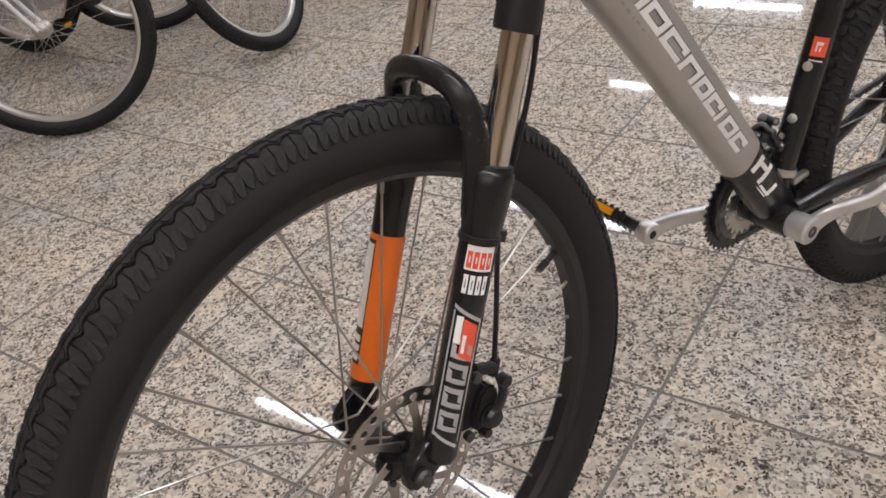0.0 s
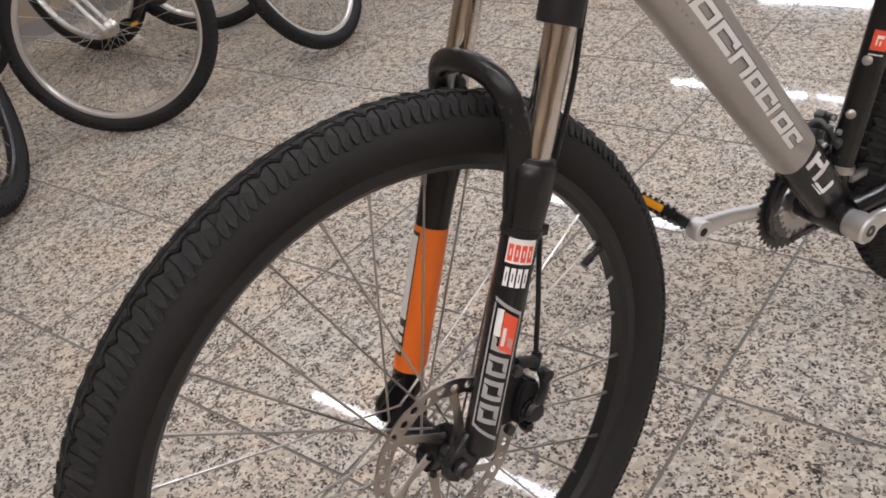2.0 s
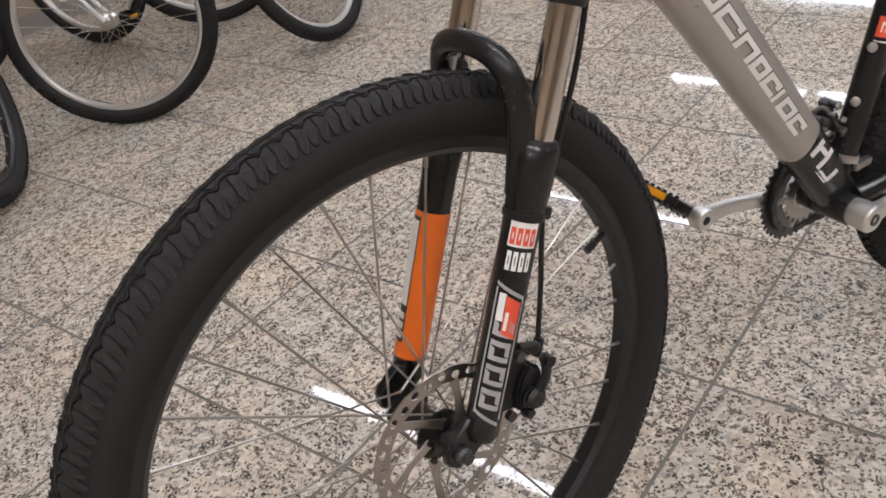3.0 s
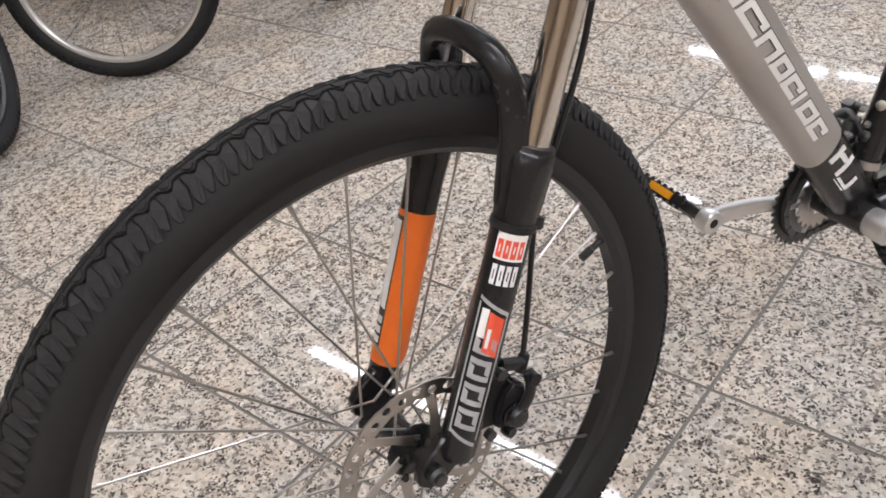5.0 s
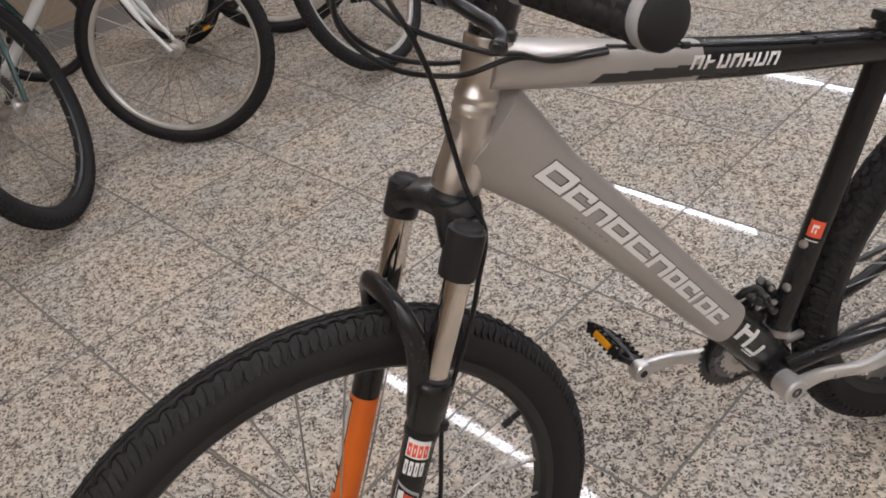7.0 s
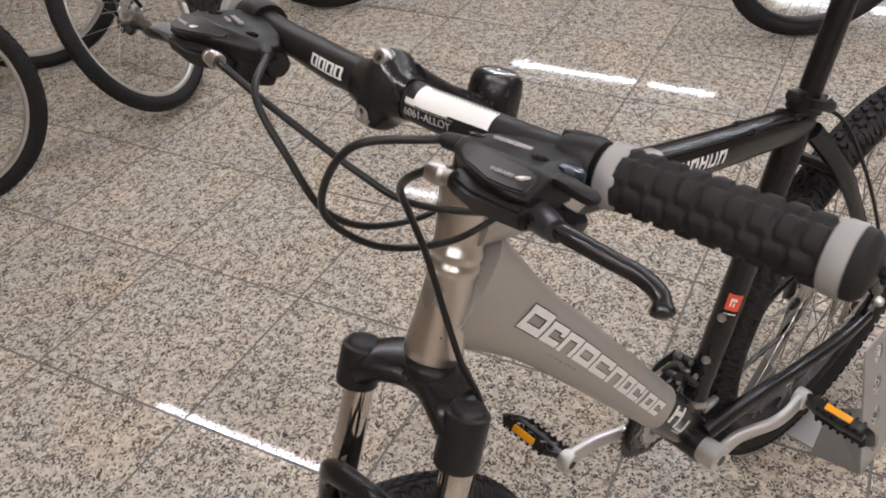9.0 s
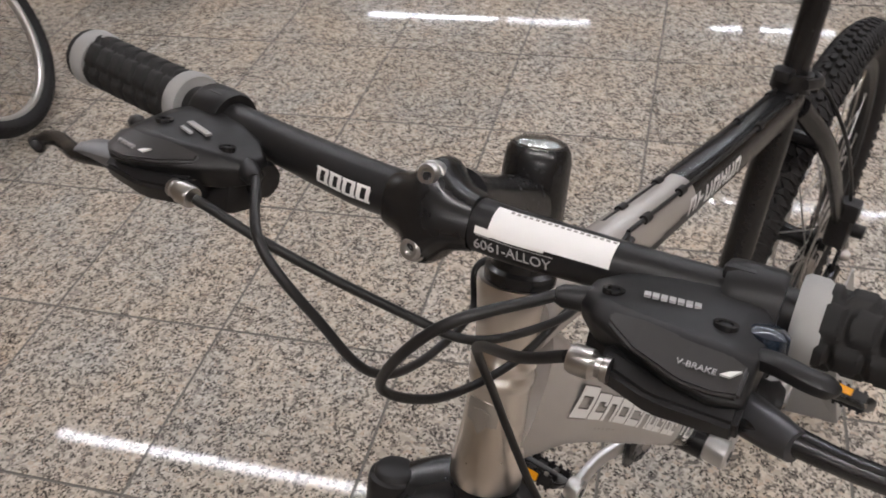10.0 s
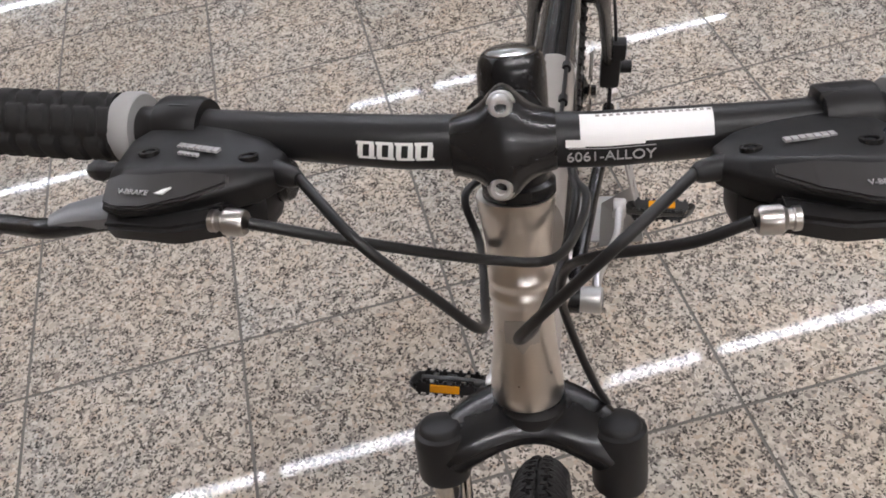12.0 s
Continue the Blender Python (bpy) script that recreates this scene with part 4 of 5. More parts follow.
# rear brake on the left stay
bm = bmesh.new()
slab(bm, basis(F(0.985, 0.445, -0.062), FX, FY, FZ), (0.045, 0.030, 0.055), 0.006)
slab(bm, basis(F(0.965, 0.49, -0.070), FX, FY, FZ), (0.022, 0.026, 0.030), 0.005)
lathe(bm, [(0, 0), (0, 0.010), (0.016, 0.010), (0.016, 0)], F(0.99, 0.44, -0.078), -FY, n=12)
part("rear_caliper", bm, BLACK_MATT, bike)

# cranks, rings, pedals
crank = empty("crankset", bike)


def arm(side, tip, name):
    bm = bmesh.new()
    y0, y1 = (-0.057, -0.088) if side < 0 else (0.045, 0.070)
    p = Vector(BB)
    pts = [Vector((p.x, y0 * 1.02, p.z)), Vector((p.x * 0.7 + tip[0] * 0.3, y0 * 1.08, p.z * 0.7 + tip[1] * 0.3)), Vector((p.x * 0.35 + tip[0] * 0.65, y1 * 0.96, p.z * 0.35 + tip[1] * 0.65)), Vector((tip[0], y1, tip[1]))]
    path = spline([YAW @ q for q in pts], 6)
    n = len(path)
    sweep(bm, path, [(0.0065, 0.0175 - 0.006 * math.sin(math.pi * k / (n - 1)) - 0.003 * k / n) for k in range(n)], n=16, power=3.0)
    for q, r, deep in ((pts[0], 0.0195, 0.024), (pts[-1], 0.0155, 0.010)):
        lathe(bm, [(-deep, 0), (-deep, r * 0.9), (-0.008, r), (0.006, r), (0.009, r * 0.86), (0.009, 0)], YAW @ q, FY * side, n=24)
    part(name, bm, ALLOY, crank, "silver aluminium crank arm")
    bm = bmesh.new()
    lathe(bm, [(0.008, 0), (0.008, 0.0085), (0.0105, 0.008), (0.0105, 0.004), (0.008, 0.0035), (0.008, 0)], YAW @ pts[0], FY * side, n=16)
    part("crank_bolt", bm, DARK_STEEL, crank)
    bm = bmesh.new()
    lathe(bm, [(0.0, 0), (0.0, 0.0065), (0.0096, 0.0065), (0.0096, 0)], YAW @ pts[-1], FY * side, n=12)
    part("spindle_flat", bm, DARK_STEEL, crank)
    bm = bmesh.new()
    lathe(bm, [(-0.0106, 0), (-0.0106, 0.0062), (-0.0060, 0.0062), (-0.0060, 0)], YAW @ pts[-1], FY * side, n=14)
    part("spindle_end", bm, BLACK_MATT, crank)
    return YAW @ pts[-1]


TIP_R, TIP_L = (0.490, 0.303), (0.812, 0.312)
tip_r, tip_l = arm(1, TIP_R, "crank_arm"), arm(-1, TIP_L, "crank_arm")
bm = bmesh.new()
for k in range(9):
    d0 = k * 0.0055
    c0 = Vector((BB.x + 0.062 + d0, -0.0735, BB.z + 0.0010 + 0.003 * (k % 2 == 0)))
    slab(bm, YAW @ Matrix.Translation(c0), (0.0042, 0.001, 0.007))
part("crank_mark", bm, GREY_PRINT, crank, "row of small grey bars", smooth=False)


def around(centre, axle):
    def at(g, r, y):
        return centre + (FZ * math.cos(g) + FX * -math.sin(g)) * r + axle * y
    return at


ring_at = around(F(BB.x, BB.z), FY)
for y, r, count, material in ((0.046, 0.074, 40, DARK_STEEL), (0.040, 0.059, 30, KNUCKLE), (0.034, 0.044, 22, STEEL)):
    bm = bmesh.new()
    teeth(bm, ring_at, y, r, count, 0.002, inner=r - 0.017)
    part("chainring", bm, material, crank, smooth=False)
bm = bmesh.new()
for k in range(5):
    g = 2 * math.pi * k / 5 + 0.3
    sweep(bm, [ring_at(g, 0.012, 0.043), ring_at(g, 0.036, 0.043), ring_at(g, 0.055, 0.043)], [(0.010, 0.004), (0.008, 0.004), (0.007, 0.004)], n=8, power=3)
part("ring_spider", bm, ALLOY, crank)
# chain: links on both runs
verts, faces = [], []


def chain_run(p, q, count):
    d = (q - p) / count
    t, n = d.normalized(), FY
    b = t.cross(n)
    for k in range(count):
        o = p + d * (k + 0.5)
        wide_here = 0.0035 if k % 2 else 0.0024
        base = len(verts)
        for i in (-1, 1):
            for j in (-1, 1):
                for l in (-1, 1):
                    verts.append(o + t * (d.length * 0.58 * i) + n * (wide_here * j) + b * (0.0042 * l))
        for f in ((0, 1, 3, 2), (4, 6, 7, 5), (0, 4, 5, 1), (2, 3, 7, 6), (0, 2, 6, 4), (1, 5, 7, 3)):
            faces.append([base + i for i in f])


chain_run(F(BB.x + 0.01, BB.z + 0.060, 0.040), F(REAR.x, REAR.z + 0.037, 0.040), 32)
chain_run(F(BB.x + 0.005, BB.z - 0.060, 0.040), F(REAR.x - 0.02, REAR.z - 0.135, 0.044), 32)
front_arc = [F(BB.x - math.sin(a) * 0.060, BB.z + math.cos(a) * 0.060, 0.040) for a in (math.pi * k / 8 for k in range(9))]
for p, q in zip(front_arc, front_arc[1:]):
    chain_run(p, q, 2)
rear_loop = [F(REAR.x - 0.02, REAR.z - 0.135, 0.044), F(REAR.x - 0.005, REAR.z - 0.145, 0.043), F(REAR.x + 0.006, REAR.z - 0.09, 0.042), F(REAR.x + 0.03, REAR.z - 0.03, 0.041), F(REAR.x + 0.036, REAR.z + 0.008, 0.040), F(REAR.x + 0.02, REAR.z + 0.032, 0.040), F(REAR.x, REAR.z + 0.037, 0.040)]
for p, q in zip(rear_loop, rear_loop[1:]):
    chain_run(p, q, max(1, round((q - p).length / 0.0127)))
me = bpy.data.meshes.new("chain")
me.from_pydata([v[:] for v in verts], [], faces)
me.materials.append(DARK_STEEL)
new("chain", me).parent = bike
# rear derailleur
derailleur = empty("rear_derailleur", bike)
bm = bmesh.new()
sweep(bm, spline([F(REAR.x + 0.005, REAR.z - 0.02, 0.070), F(REAR.x + 0.02, REAR.z - 0.05, 0.074), F(REAR.x - 0.005, REAR.z - 0.08, 0.062)], 5), [(0.010, 0.013)] * 11, n=10)
part("derailleur_body", bm, DARK_STEEL, derailleur)
bm = bmesh.new()
outline_solid(bm, [(-0.012, 0.012), (0.012, 0.010), (0.002, -0.075), (-0.022, -0.075)], basis(F(REAR.x - 0.008, REAR.z - 0.075, 0.052), FX, FZ, -FY), 0.003)
part("derailleur_cage", bm, STEEL, derailleur)
for z in (-0.08, -0.137):
    bm = bmesh.new()
    teeth(bm, around(F(REAR.x - 0.008 + (z + 0.08) * 0.15, REAR.z + z), FY), 0.045, 0.017, 11, 0.003, inner=0.003)
    part("jockey_wheel", bm, BLACK_MATT, derailleur, smooth=False)
# front derailleur
fd = empty("front_derailleur", bike)
bm = bmesh.new()
lathe(bm, [(0.058, 0.0174), (0.058, 0.0192), (0.068, 0.0192), (0.068, 0.0174)], YAW @ BB, YAW.to_3x3() @ SDIR, n=24, closed=True)
slab(bm, basis(seat(0.056, -0.018, -0.017), FX, FY, FZ), (0.032, 0.010, 0.011), 0.003)
part("derailleur_clamp", bm, STEEL, fd)
bm = bmesh.new()
slab(bm, basis(seat(0.104, 0.030, 0.016), FX, FY, FZ) @ Matrix.Rotation(0.5, 4, "Y"), (0.026, 0.018, 0.012), 0.003)
slab(bm, basis(seat(0.121, 0.024, 0.028), FX, FY, FZ) @ Matrix.Rotation(-0.4, 4, "Y"), (0.012, 0.014, 0.024), 0.003)
sweep(bm, spline([seat(0.092, 0.016, 0.0), seat(0.112, 0.034, 0.006), seat(0.122, 0.040, 0.022), seat(0.104, 0.048, 0.034)], 4), 0.0042, n=8)
for d, n, y in ((0.100, 0.024, 0.004), (0.116, 0.036, 0.014), (0.128, 0.026, 0.020), (0.108, 0.046, 0.026)):
    lathe(bm, [(0, 0), (0, 0.0052), (0.010, 0.0052), (0.012, 0.0035), (0.012, 0)], seat(d, n, y), -FY, n=10)
part("derailleur_link", bm, DARK_STEEL, fd)
for d, n, y in ((0.114, 0.030, -0.002), (0.128, 0.030, 0.010), (0.098, 0.040, 0.012)):
    bm = bmesh.new()
    lathe(bm, [(0, 0), (0, 0.0042), (0.004, 0.0042), (0.005, 0.003), (0.005, 0)], seat(d, n, y), -FY, n=6)
    part("derailleur_screw", bm, STEEL, fd)
for y in (0.040, 0.056):
    bm = bmesh.new()
    g = [(-0.030, 0.078), (0.0, 0.092), (0.040, 0.088), (0.065, 0.062), (0.060, 0.050), (0.030, 0.072), (-0.01, 0.074), (-0.028, 0.066)]
    outline_solid(bm, [(px, py) for px, py in g], basis(F(BB.x, BB.z + 0.008, y), FX, FZ, -FY), 0.002)
    part("derailleur_cage", bm, DARK_STEEL, fd)


def pedal(tip, side, tilt):
    """Pedal: toothed cage with an amber reflector in its front and back bars."""
    p = empty("pedal", bike)
    m = basis(tip + FY * side * 0.058, FX, FY, FZ) @ Matrix.Rotation(radians(tilt), 4, "Y")
    bm = bmesh.new()
    lathe(bm, [(-0.052, 0), (-0.052, 0.006), (-0.040, 0.008), (0.0, 0.0095), (0.036, 0.008), (0.036, 0)], m.translation, FY * side, n=14)
    part("spindle", bm, DARK_STEEL, p)
    for x in (-0.033, 0.033):
        bm = bmesh.new()
        slab(bm, m @ Matrix.Translation((x, 0, 0)), (0.004, 0.076, 0.013), 0.0015)
        for k in range(7):
            for z in (0.0072, -0.0072):
                slab(bm, m @ Matrix.Translation((x, -0.033 + 0.011 * k, z)), (0.0035, 0.0045, 0.005), 0.0008)
        part("cage_bar", bm, BLACK_MATT, p, "toothed black cage bar")
        bm = bmesh.new()
        slab(bm, m @ Matrix.Translation((x * 1.09, 0.0, 0)), (0.004, 0.038, 0.0100), 0.0014)
        part("reflector", bm, REFLECTOR, p, "amber pedal reflector")
    for y in (-0.038, 0.038):
        bm = bmesh.new()
        sweep(bm, spline([m @ Vector((-0.034, y, 0)), m @ Vector((-0.024, y * 1.16, 0)), m @ Vector((0.024, y * 1.16, 0)), m @ Vector((0.034, y, 0))], 4), [(0.0022, 0.0062)] * 13, n=8, power=3)
        part("cage_end", bm, BLACK_MATT, p)
    bm = bmesh.new()
    slab(bm, m, (0.062, 0.013, 0.009), 0.002)
    slab(bm, m, (0.022, 0.070, 0.014), 0.004)
    part("pedal_body", bm, PLASTIC, p)
    for y in (-0.021, 0.021):
        bm = bmesh.new()
        slab(bm, m @ Matrix.Translation((0, y, 0.003)), (0.060, 0.006, 0.004), 0.001)
        part("pedal_bar", bm, STEEL, p)
    return p


pedal(tip_r, 1, 44)
pedal(tip_l, -1, 60)

# ---- cockpit ----
stem = empty("handlebar_stem", bike)
BAR_S, BAR_F = 0.6855, 0.1095
bm = bmesh.new()
lathe(bm, [(0.6105, 0.0), (0.6105, 0.0225), (0.618, 0.0225), (0.620, 0.0195), (0.634, 0.0195), (0.636, 0.0205), (0.682, 0.0200), (0.688, 0.0196), (0.6925, 0.0186), (0.6955, 0.0165), (0.6962, 0.0140), (0.6962, 0)], S(0, 0, 0), SU, n=32)
part("stem_clamp", bm, BLACK, stem, "glossy black stem clamp")
bm = bmesh.new()
sweep(bm, [S(0.660, 0.004, 0), S(0.665, 0.030, 0), S(0.672, 0.058, 0), S(0.680, 0.084, 0), S(0.684, 0.098, 0)], [(0.018, 0.019), (0.0165, 0.0165), (0.016, 0.0155), (0.018, 0.016), (0.020, 0.017)], n=20, power=2.4)
part("stem_arm", bm, BLACK, stem)
bm = bmesh.new()
PITCHED = radians(-9.6)
PF, PU = SF * math.cos(PITCHED) - SU * math.sin(PITCHED), SU * math.cos(PITCHED) + SF * math.sin(PITCHED)
CLAMP = S(BAR_S - 0.0046, BAR_F, 0)
rings = []
for k in range(29):
    y = -0.0236 + 0.0472 * k / 28
    lobe = math.exp(-(y / 0.0098) ** 2)
    edge = 1 - 0.10 * abs(y / 0.0236) ** 6
    h, d = (0.0148 + 0.0118 * lobe) * edge, (0.0150 + 0.0040 * math.cos(math.pi * y / 0.0472) ** 2) * edge
    ring = []
    for i in range(36):
        c, w = math.cos(2 * math.pi * i / 36), math.sin(2 * math.pi * i / 36)
        ring.append(bm.verts.new(CLAMP + SY * y + PU * (math.copysign(abs(w) ** 0.74, w) * h) + PF * (math.copysign(abs(c) ** 0.74, c) * d)))
    rings.append(ring)
for p, q in zip(rings, rings[1:]):
    for i in range(36):
        bm.faces.new((p[i], p[(i + 1) % 36], q[(i + 1) % 36], q[i]))
bm.faces.new(rings[0][::-1])
bm.faces.new(rings[-1])
part("face_plate", bm, BLACK, stem, "glossy black stem face plate")
for up, across in ((0.0182, 0.0), (-0.0182, 0.0018)):
    bm = bmesh.new()
    lathe(bm, [(0.0060, 0), (0.0060, 0.0066), (0.0125, 0.0066), (0.0132, 0.0060), (0.0132, 0.0055), (0.0165, 0.0054), (0.0176, 0.0046), (0.0176, 0.0029), (0.0155, 0.0026), (0.0155, 0)], CLAMP + PU * up + SY * across, PF, n=20)
    part("stem_bolt", bm, BOLT, stem, "bright steel socket bolt")
# disc of pale metal in place of the glare on the cap's front half
bm = bmesh.new()
lathe(bm, [(0.6955, 0.0), (0.6955, 0.0150), (0.6968, 0.0150), (0.6980, 0.0128), (0.6990, 0.0095), (0.6996, 0.0050), (0.6998, 0.0)], S(0, 0, 0), SU, n=36)
part("top_cap", bm, CAP_GLARE, stem, "black top cap, its glare imitated by a pale metal disc")

bar = empty("handlebar", bike)
OUT = {1: 0.007, -1: -0.003}   # how far each lever is pushed outwards
TIP_UP = {1: radians(2.0), -1: radians(4.5)}   # how far each lever is turned up round the bar


def bar_at(y):
    """The middle of the bar at a distance to the right: it sweeps back a little and rises."""
    k = max(0.0, abs(y) - 0.045)
    return S(BAR_S - 0.0040 + 0.048 * y + (0.030 if y > 0 else 0.050) * k, BAR_F - 0.08 * k - 0.035 * math.copysign(k, y), y)


def bar_dir(y):
    return (bar_at(y + 0.004) - bar_at(y - 0.004)).normalized()


bm = bmesh.new()
ys = [-0.297 + 0.578 * k / 54 for k in range(55)]
sweep(bm, [bar_at(y) for y in ys], [0.0127 if abs(y) < 0.05 else 0.0127 - 0.0014 * min(1, (abs(y) - 0.05) / 0.06) for y in ys], n=24)
part("bar_tube", bm, BLACK_MATT, bar, "black aluminium handlebar tube")


def bar_patch(bm, y0, y1, a0, a1, lift, n=6, m=8, skew=0.0):
    """A print wrapped on the bar; angle from straight ahead, up is positive."""
    rows = []
    for i in range(m + 1):
        y = y0 + (y1 - y0) * i / m
        rows.append([])
        for j in range(n + 1):
            a = radians(a0 + (a1 - a0) * j / n)
            yy = y + skew * (j / n - 0.5)
            rows[-1].append(bm.verts.new(bar_at(yy) + (SF * math.cos(a) + SU * math.sin(a)) * (0.0127 - 0.0014 * min(1, max(0, (abs(yy) - 0.05)) / 0.06) + lift)))
    for p, q in zip(rows, rows[1:]):
        for j in range(n):
            bm.faces.new((p[j], q[j], q[j + 1], p[j + 1]))


bm = bmesh.new()
bar_patch(bm, -0.034, -0.0915, 10, 76, 0.0005)
part("price_label", bm, LABEL, bar, "white paper label")
bm = bmesh.new()
for k in range(17):
    y = -0.041 - 0.003 * k
    bar_patch(bm, y, y - 0.0018, 66, 72, 0.0008, 1, 1)
part("label_print", bm, SILVER_DARK, bar, "row of tiny grey printed bars", smooth=False)
# maker's mark on the right, part of the same mark on the left
for k in range(4):
    bm = bmesh.new()
    y = 0.0665 - 0.0090 * k
    bar_patch(bm, y, y - 0.0082, 12, 18, 0.0005, 1, 3, 0.0)
    bar_patch(bm, y, y - 0.0082, -20, -14, 0.0005, 1, 3, 0.0)
    bar_patch(bm, y - (0.0002 if k != 3 else 0.0), y - 0.0026, -14, 12, 0.0005, 2, 2, -0.001)
    bar_patch(bm, y - 0.0056, y - 0.0080, -14, 12, 0.0005, 2, 2, -0.001)
    part("maker_mark", bm, WHITE, bar, "white block of a maker's mark", smooth=False)
bm = bmesh.new()
bar_patch(bm, -0.0275, -0.036, 3, 18, 0.0005, 2, 3)
bar_patch(bm, -0.036, -0.062, 5, 12, 0.0005, 2, 3)
part("maker_mark", bm, WHITE, bar, "white bar of a maker's mark", smooth=False)
a = radians(-16)
up_here = (SU * math.cos(a) - SF * math.sin(a)).normalized()
out_here = (SF * math.cos(a) + SU * math.sin(a)).normalized()
lettering("6061-ALLOY", 0.0072, basis(bar_at(-0.047) + out_here * 0.01315, -SY, up_here, out_here), GREY_PRINT, bar, "alloy_print")
bm = bmesh.new()
bar_patch(bm, -0.0285, -0.0665, 0, 2, 0.0005, 1, 8)
part("print_line", bm, GREY_PRINT, bar, smooth=False)

for side in (-1, 1):
    grip = empty("grip", bar)
    bm = bmesh.new()
    END = 0.288 if side < 0 else 0.277   # the right grip is cut shorter
    COLLAR_AT = 0.172 if side < 0 else 0.184
    rings, n, rows = [], 60, 96
    for r in range(rows + 1):
        yy = COLLAR_AT + 0.004 + (END - COLLAR_AT - 0.010) * r / rows
        ring = []
        for k in range(n):
            g = 2 * math.pi * k / n
            sector = 6 * k / n
            u = yy / 0.0124 + 0.5 * (int(sector) % 2) + 0.18 * math.sin(3 * g)
            pad = min(1, max(0, (0.43 - abs(u % 1 - 0.5)) / 0.10)) * min(1, max(0.25, (0.47 - abs(sector % 1 - 0.5)) / 0.12))
            ring.append(bm.verts.new(bar_at(side * yy) + (SF * math.cos(g) + SU * math.sin(g)) * (0.0148 + 0.0026 * pad)))
        rings.append(ring)
    for p, q in zip(rings, rings[1:]):
        for k in range(n):
            bm.faces.new((p[k], p[(k + 1) % n], q[(k + 1) % n], q[k]))
    part("grip_sleeve", bm, GRIP, grip, "ribbed black rubber grip")
    bm = bmesh.new()
    c, d = bar_at(side * COLLAR_AT), bar_dir(side * COLLAR_AT) * side
    lathe(bm, [(-0.007, 0.0112), (-0.007, 0.0172), (-0.005, 0.0185), (0.002, 0.0182), (0.0045, 0.0165), (0.0045, 0.0112)], c, d, n=28, closed=True)
    part("grip_collar", bm, COLLAR, grip, "light grey rubber collar")
    bm = bmesh.new()
    c, d = bar_at(side * END), bar_dir(side * END) * side
    lathe(bm, [(-0.006, 0.0112), (-0.006, 0.0166), (-0.003, 0.0184), (0.004, 0.0186), (0.005, 0.0180), (0.005, 0.0112)], c, d, n=28, closed=True)
    part("end_collar", bm, COLLAR, grip, "light grey rubber end collar")
    bm = bmesh.new()
    lathe(bm, [(0.004, 0), (0.004, 0.0178), (0.010, 0.0174), (0.013, 0.014), (0.014, 0)], c, d, n=24)
    part("end_plug", bm, GRIP, grip)

    # brake and shift lever in one housing
    lever = empty("brake_shifter", bike)
    ca, sa = math.cos(TIP_UP[side]), math.sin(TIP_UP[side])
    vf, vs, vy = SF * ca + SU * sa, SU * ca - SF * sa, bar_dir(side * 0.135) * side

    def V(f, s, y):
        """A place by the bar: ahead of its middle, above it, outwards from the stem."""
        return bar_at(side * (y + OUT[side])) + vf * f + vs * (s + 0.0018)

    def loft(stations):
        """A body through sections (y, points of f and s)."""
        bm = bmesh.new()
        rings = [[bm.verts.new(V(f, s, y)) for f, s in pts] for y, pts in stations]
        n = len(rings[0])
        for p, q in zip(rings, rings[1:]):
            for k in range(n):
                bm.faces.new((p[k], p[(k + 1) % n], q[(k + 1) % n], q[k]))
        bm.faces.new(rings[0][::-1])
        bm.faces.new(rings[-1])
        return bm

    bm = bmesh.new()
    lathe(bm, [(-0.011, 0.0114), (-0.011, 0.0160), (-0.007, 0.0172), (0.009, 0.0172), (0.012, 0.0160), (0.012, 0.0114)], bar_at(side * (0.150 + OUT[side] * 0.6)), vy, n=24, closed=True)
    slab(bm, basis(V(0.000, 0.0108, 0.146), vf, vy, vf.cross(vy)), (0.018, 0.016, 0.007), 0.0034)
    part("bar_clamp", bm, PLASTIC, lever)
    # cover: a flat top that falls over a ridge to the front face
    bm = loft([(0.092, [(0.018, -0.004), (0.030, -0.006), (0.034, -0.010), (0.028, -0.018), (0.014, -0.015)]),
               (0.102, [(0.012, 0.0005), (0.042, -0.003), (0.048, -0.010), (0.038, -0.022), (0.010, -0.018)]),
               (0.120, [(0.009, 0.0035), (0.050, -0.002), (0.060, -0.012), (0.048, -0.024), (0.010, -0.020)]),
               (0.140, [(0.008, 0.0050), (0.054, -0.002), (0.070, -0.015), (0.056, -0.026), (0.010, -0.020)]),
               (0.156, [(0.009, 0.0045), (0.055, -0.003), (0.072, -0.017), (0.058, -0.027), (0.012, -0.020)]),
               (0.166, [(0.024, 0.0000), (0.050, -0.006), (0.066, -0.018), (0.054, -0.026), (0.026, -0.018)])])
    bmesh.ops.bevel(bm, geom=list(bm.edges), offset=0.0022, segments=3, profile=0.6, affect="EDGES")
    part("shifter_cover", bm, PLASTIC, lever, "dark plastic shifter cover")
    # grey shield along the front face
    bm = loft([(0.110, [(0.0490, -0.0044), (0.0525, -0.0076), (0.0490, -0.0104), (0.0440, -0.0074)]),
               (0.124, [(0.0545, -0.0014), (0.0650, -0.0102), (0.0610, -0.0135), (0.0500, -0.0074)]),
               (0.144, [(0.0568, -0.0030), (0.0727, -0.0134), (0.0690, -0.0165), (0.0530, -0.0084)]),
               (0.156, [(0.0568, -0.0034), (0.0727, -0.0138), (0.0690, -0.0169), (0.0530, -0.0088)]),
               (0.164, [(0.0580, -0.0066), (0.0680, -0.0140), (0.0650, -0.0172), (0.0540, -0.0098)])])
    bmesh.ops.bevel(bm, geom=list(bm.edges), offset=0.0012, segments=2, affect="EDGES")
    part("shifter_shield", bm, PLASTIC_GREY, lever, "dark grey plastic shield")
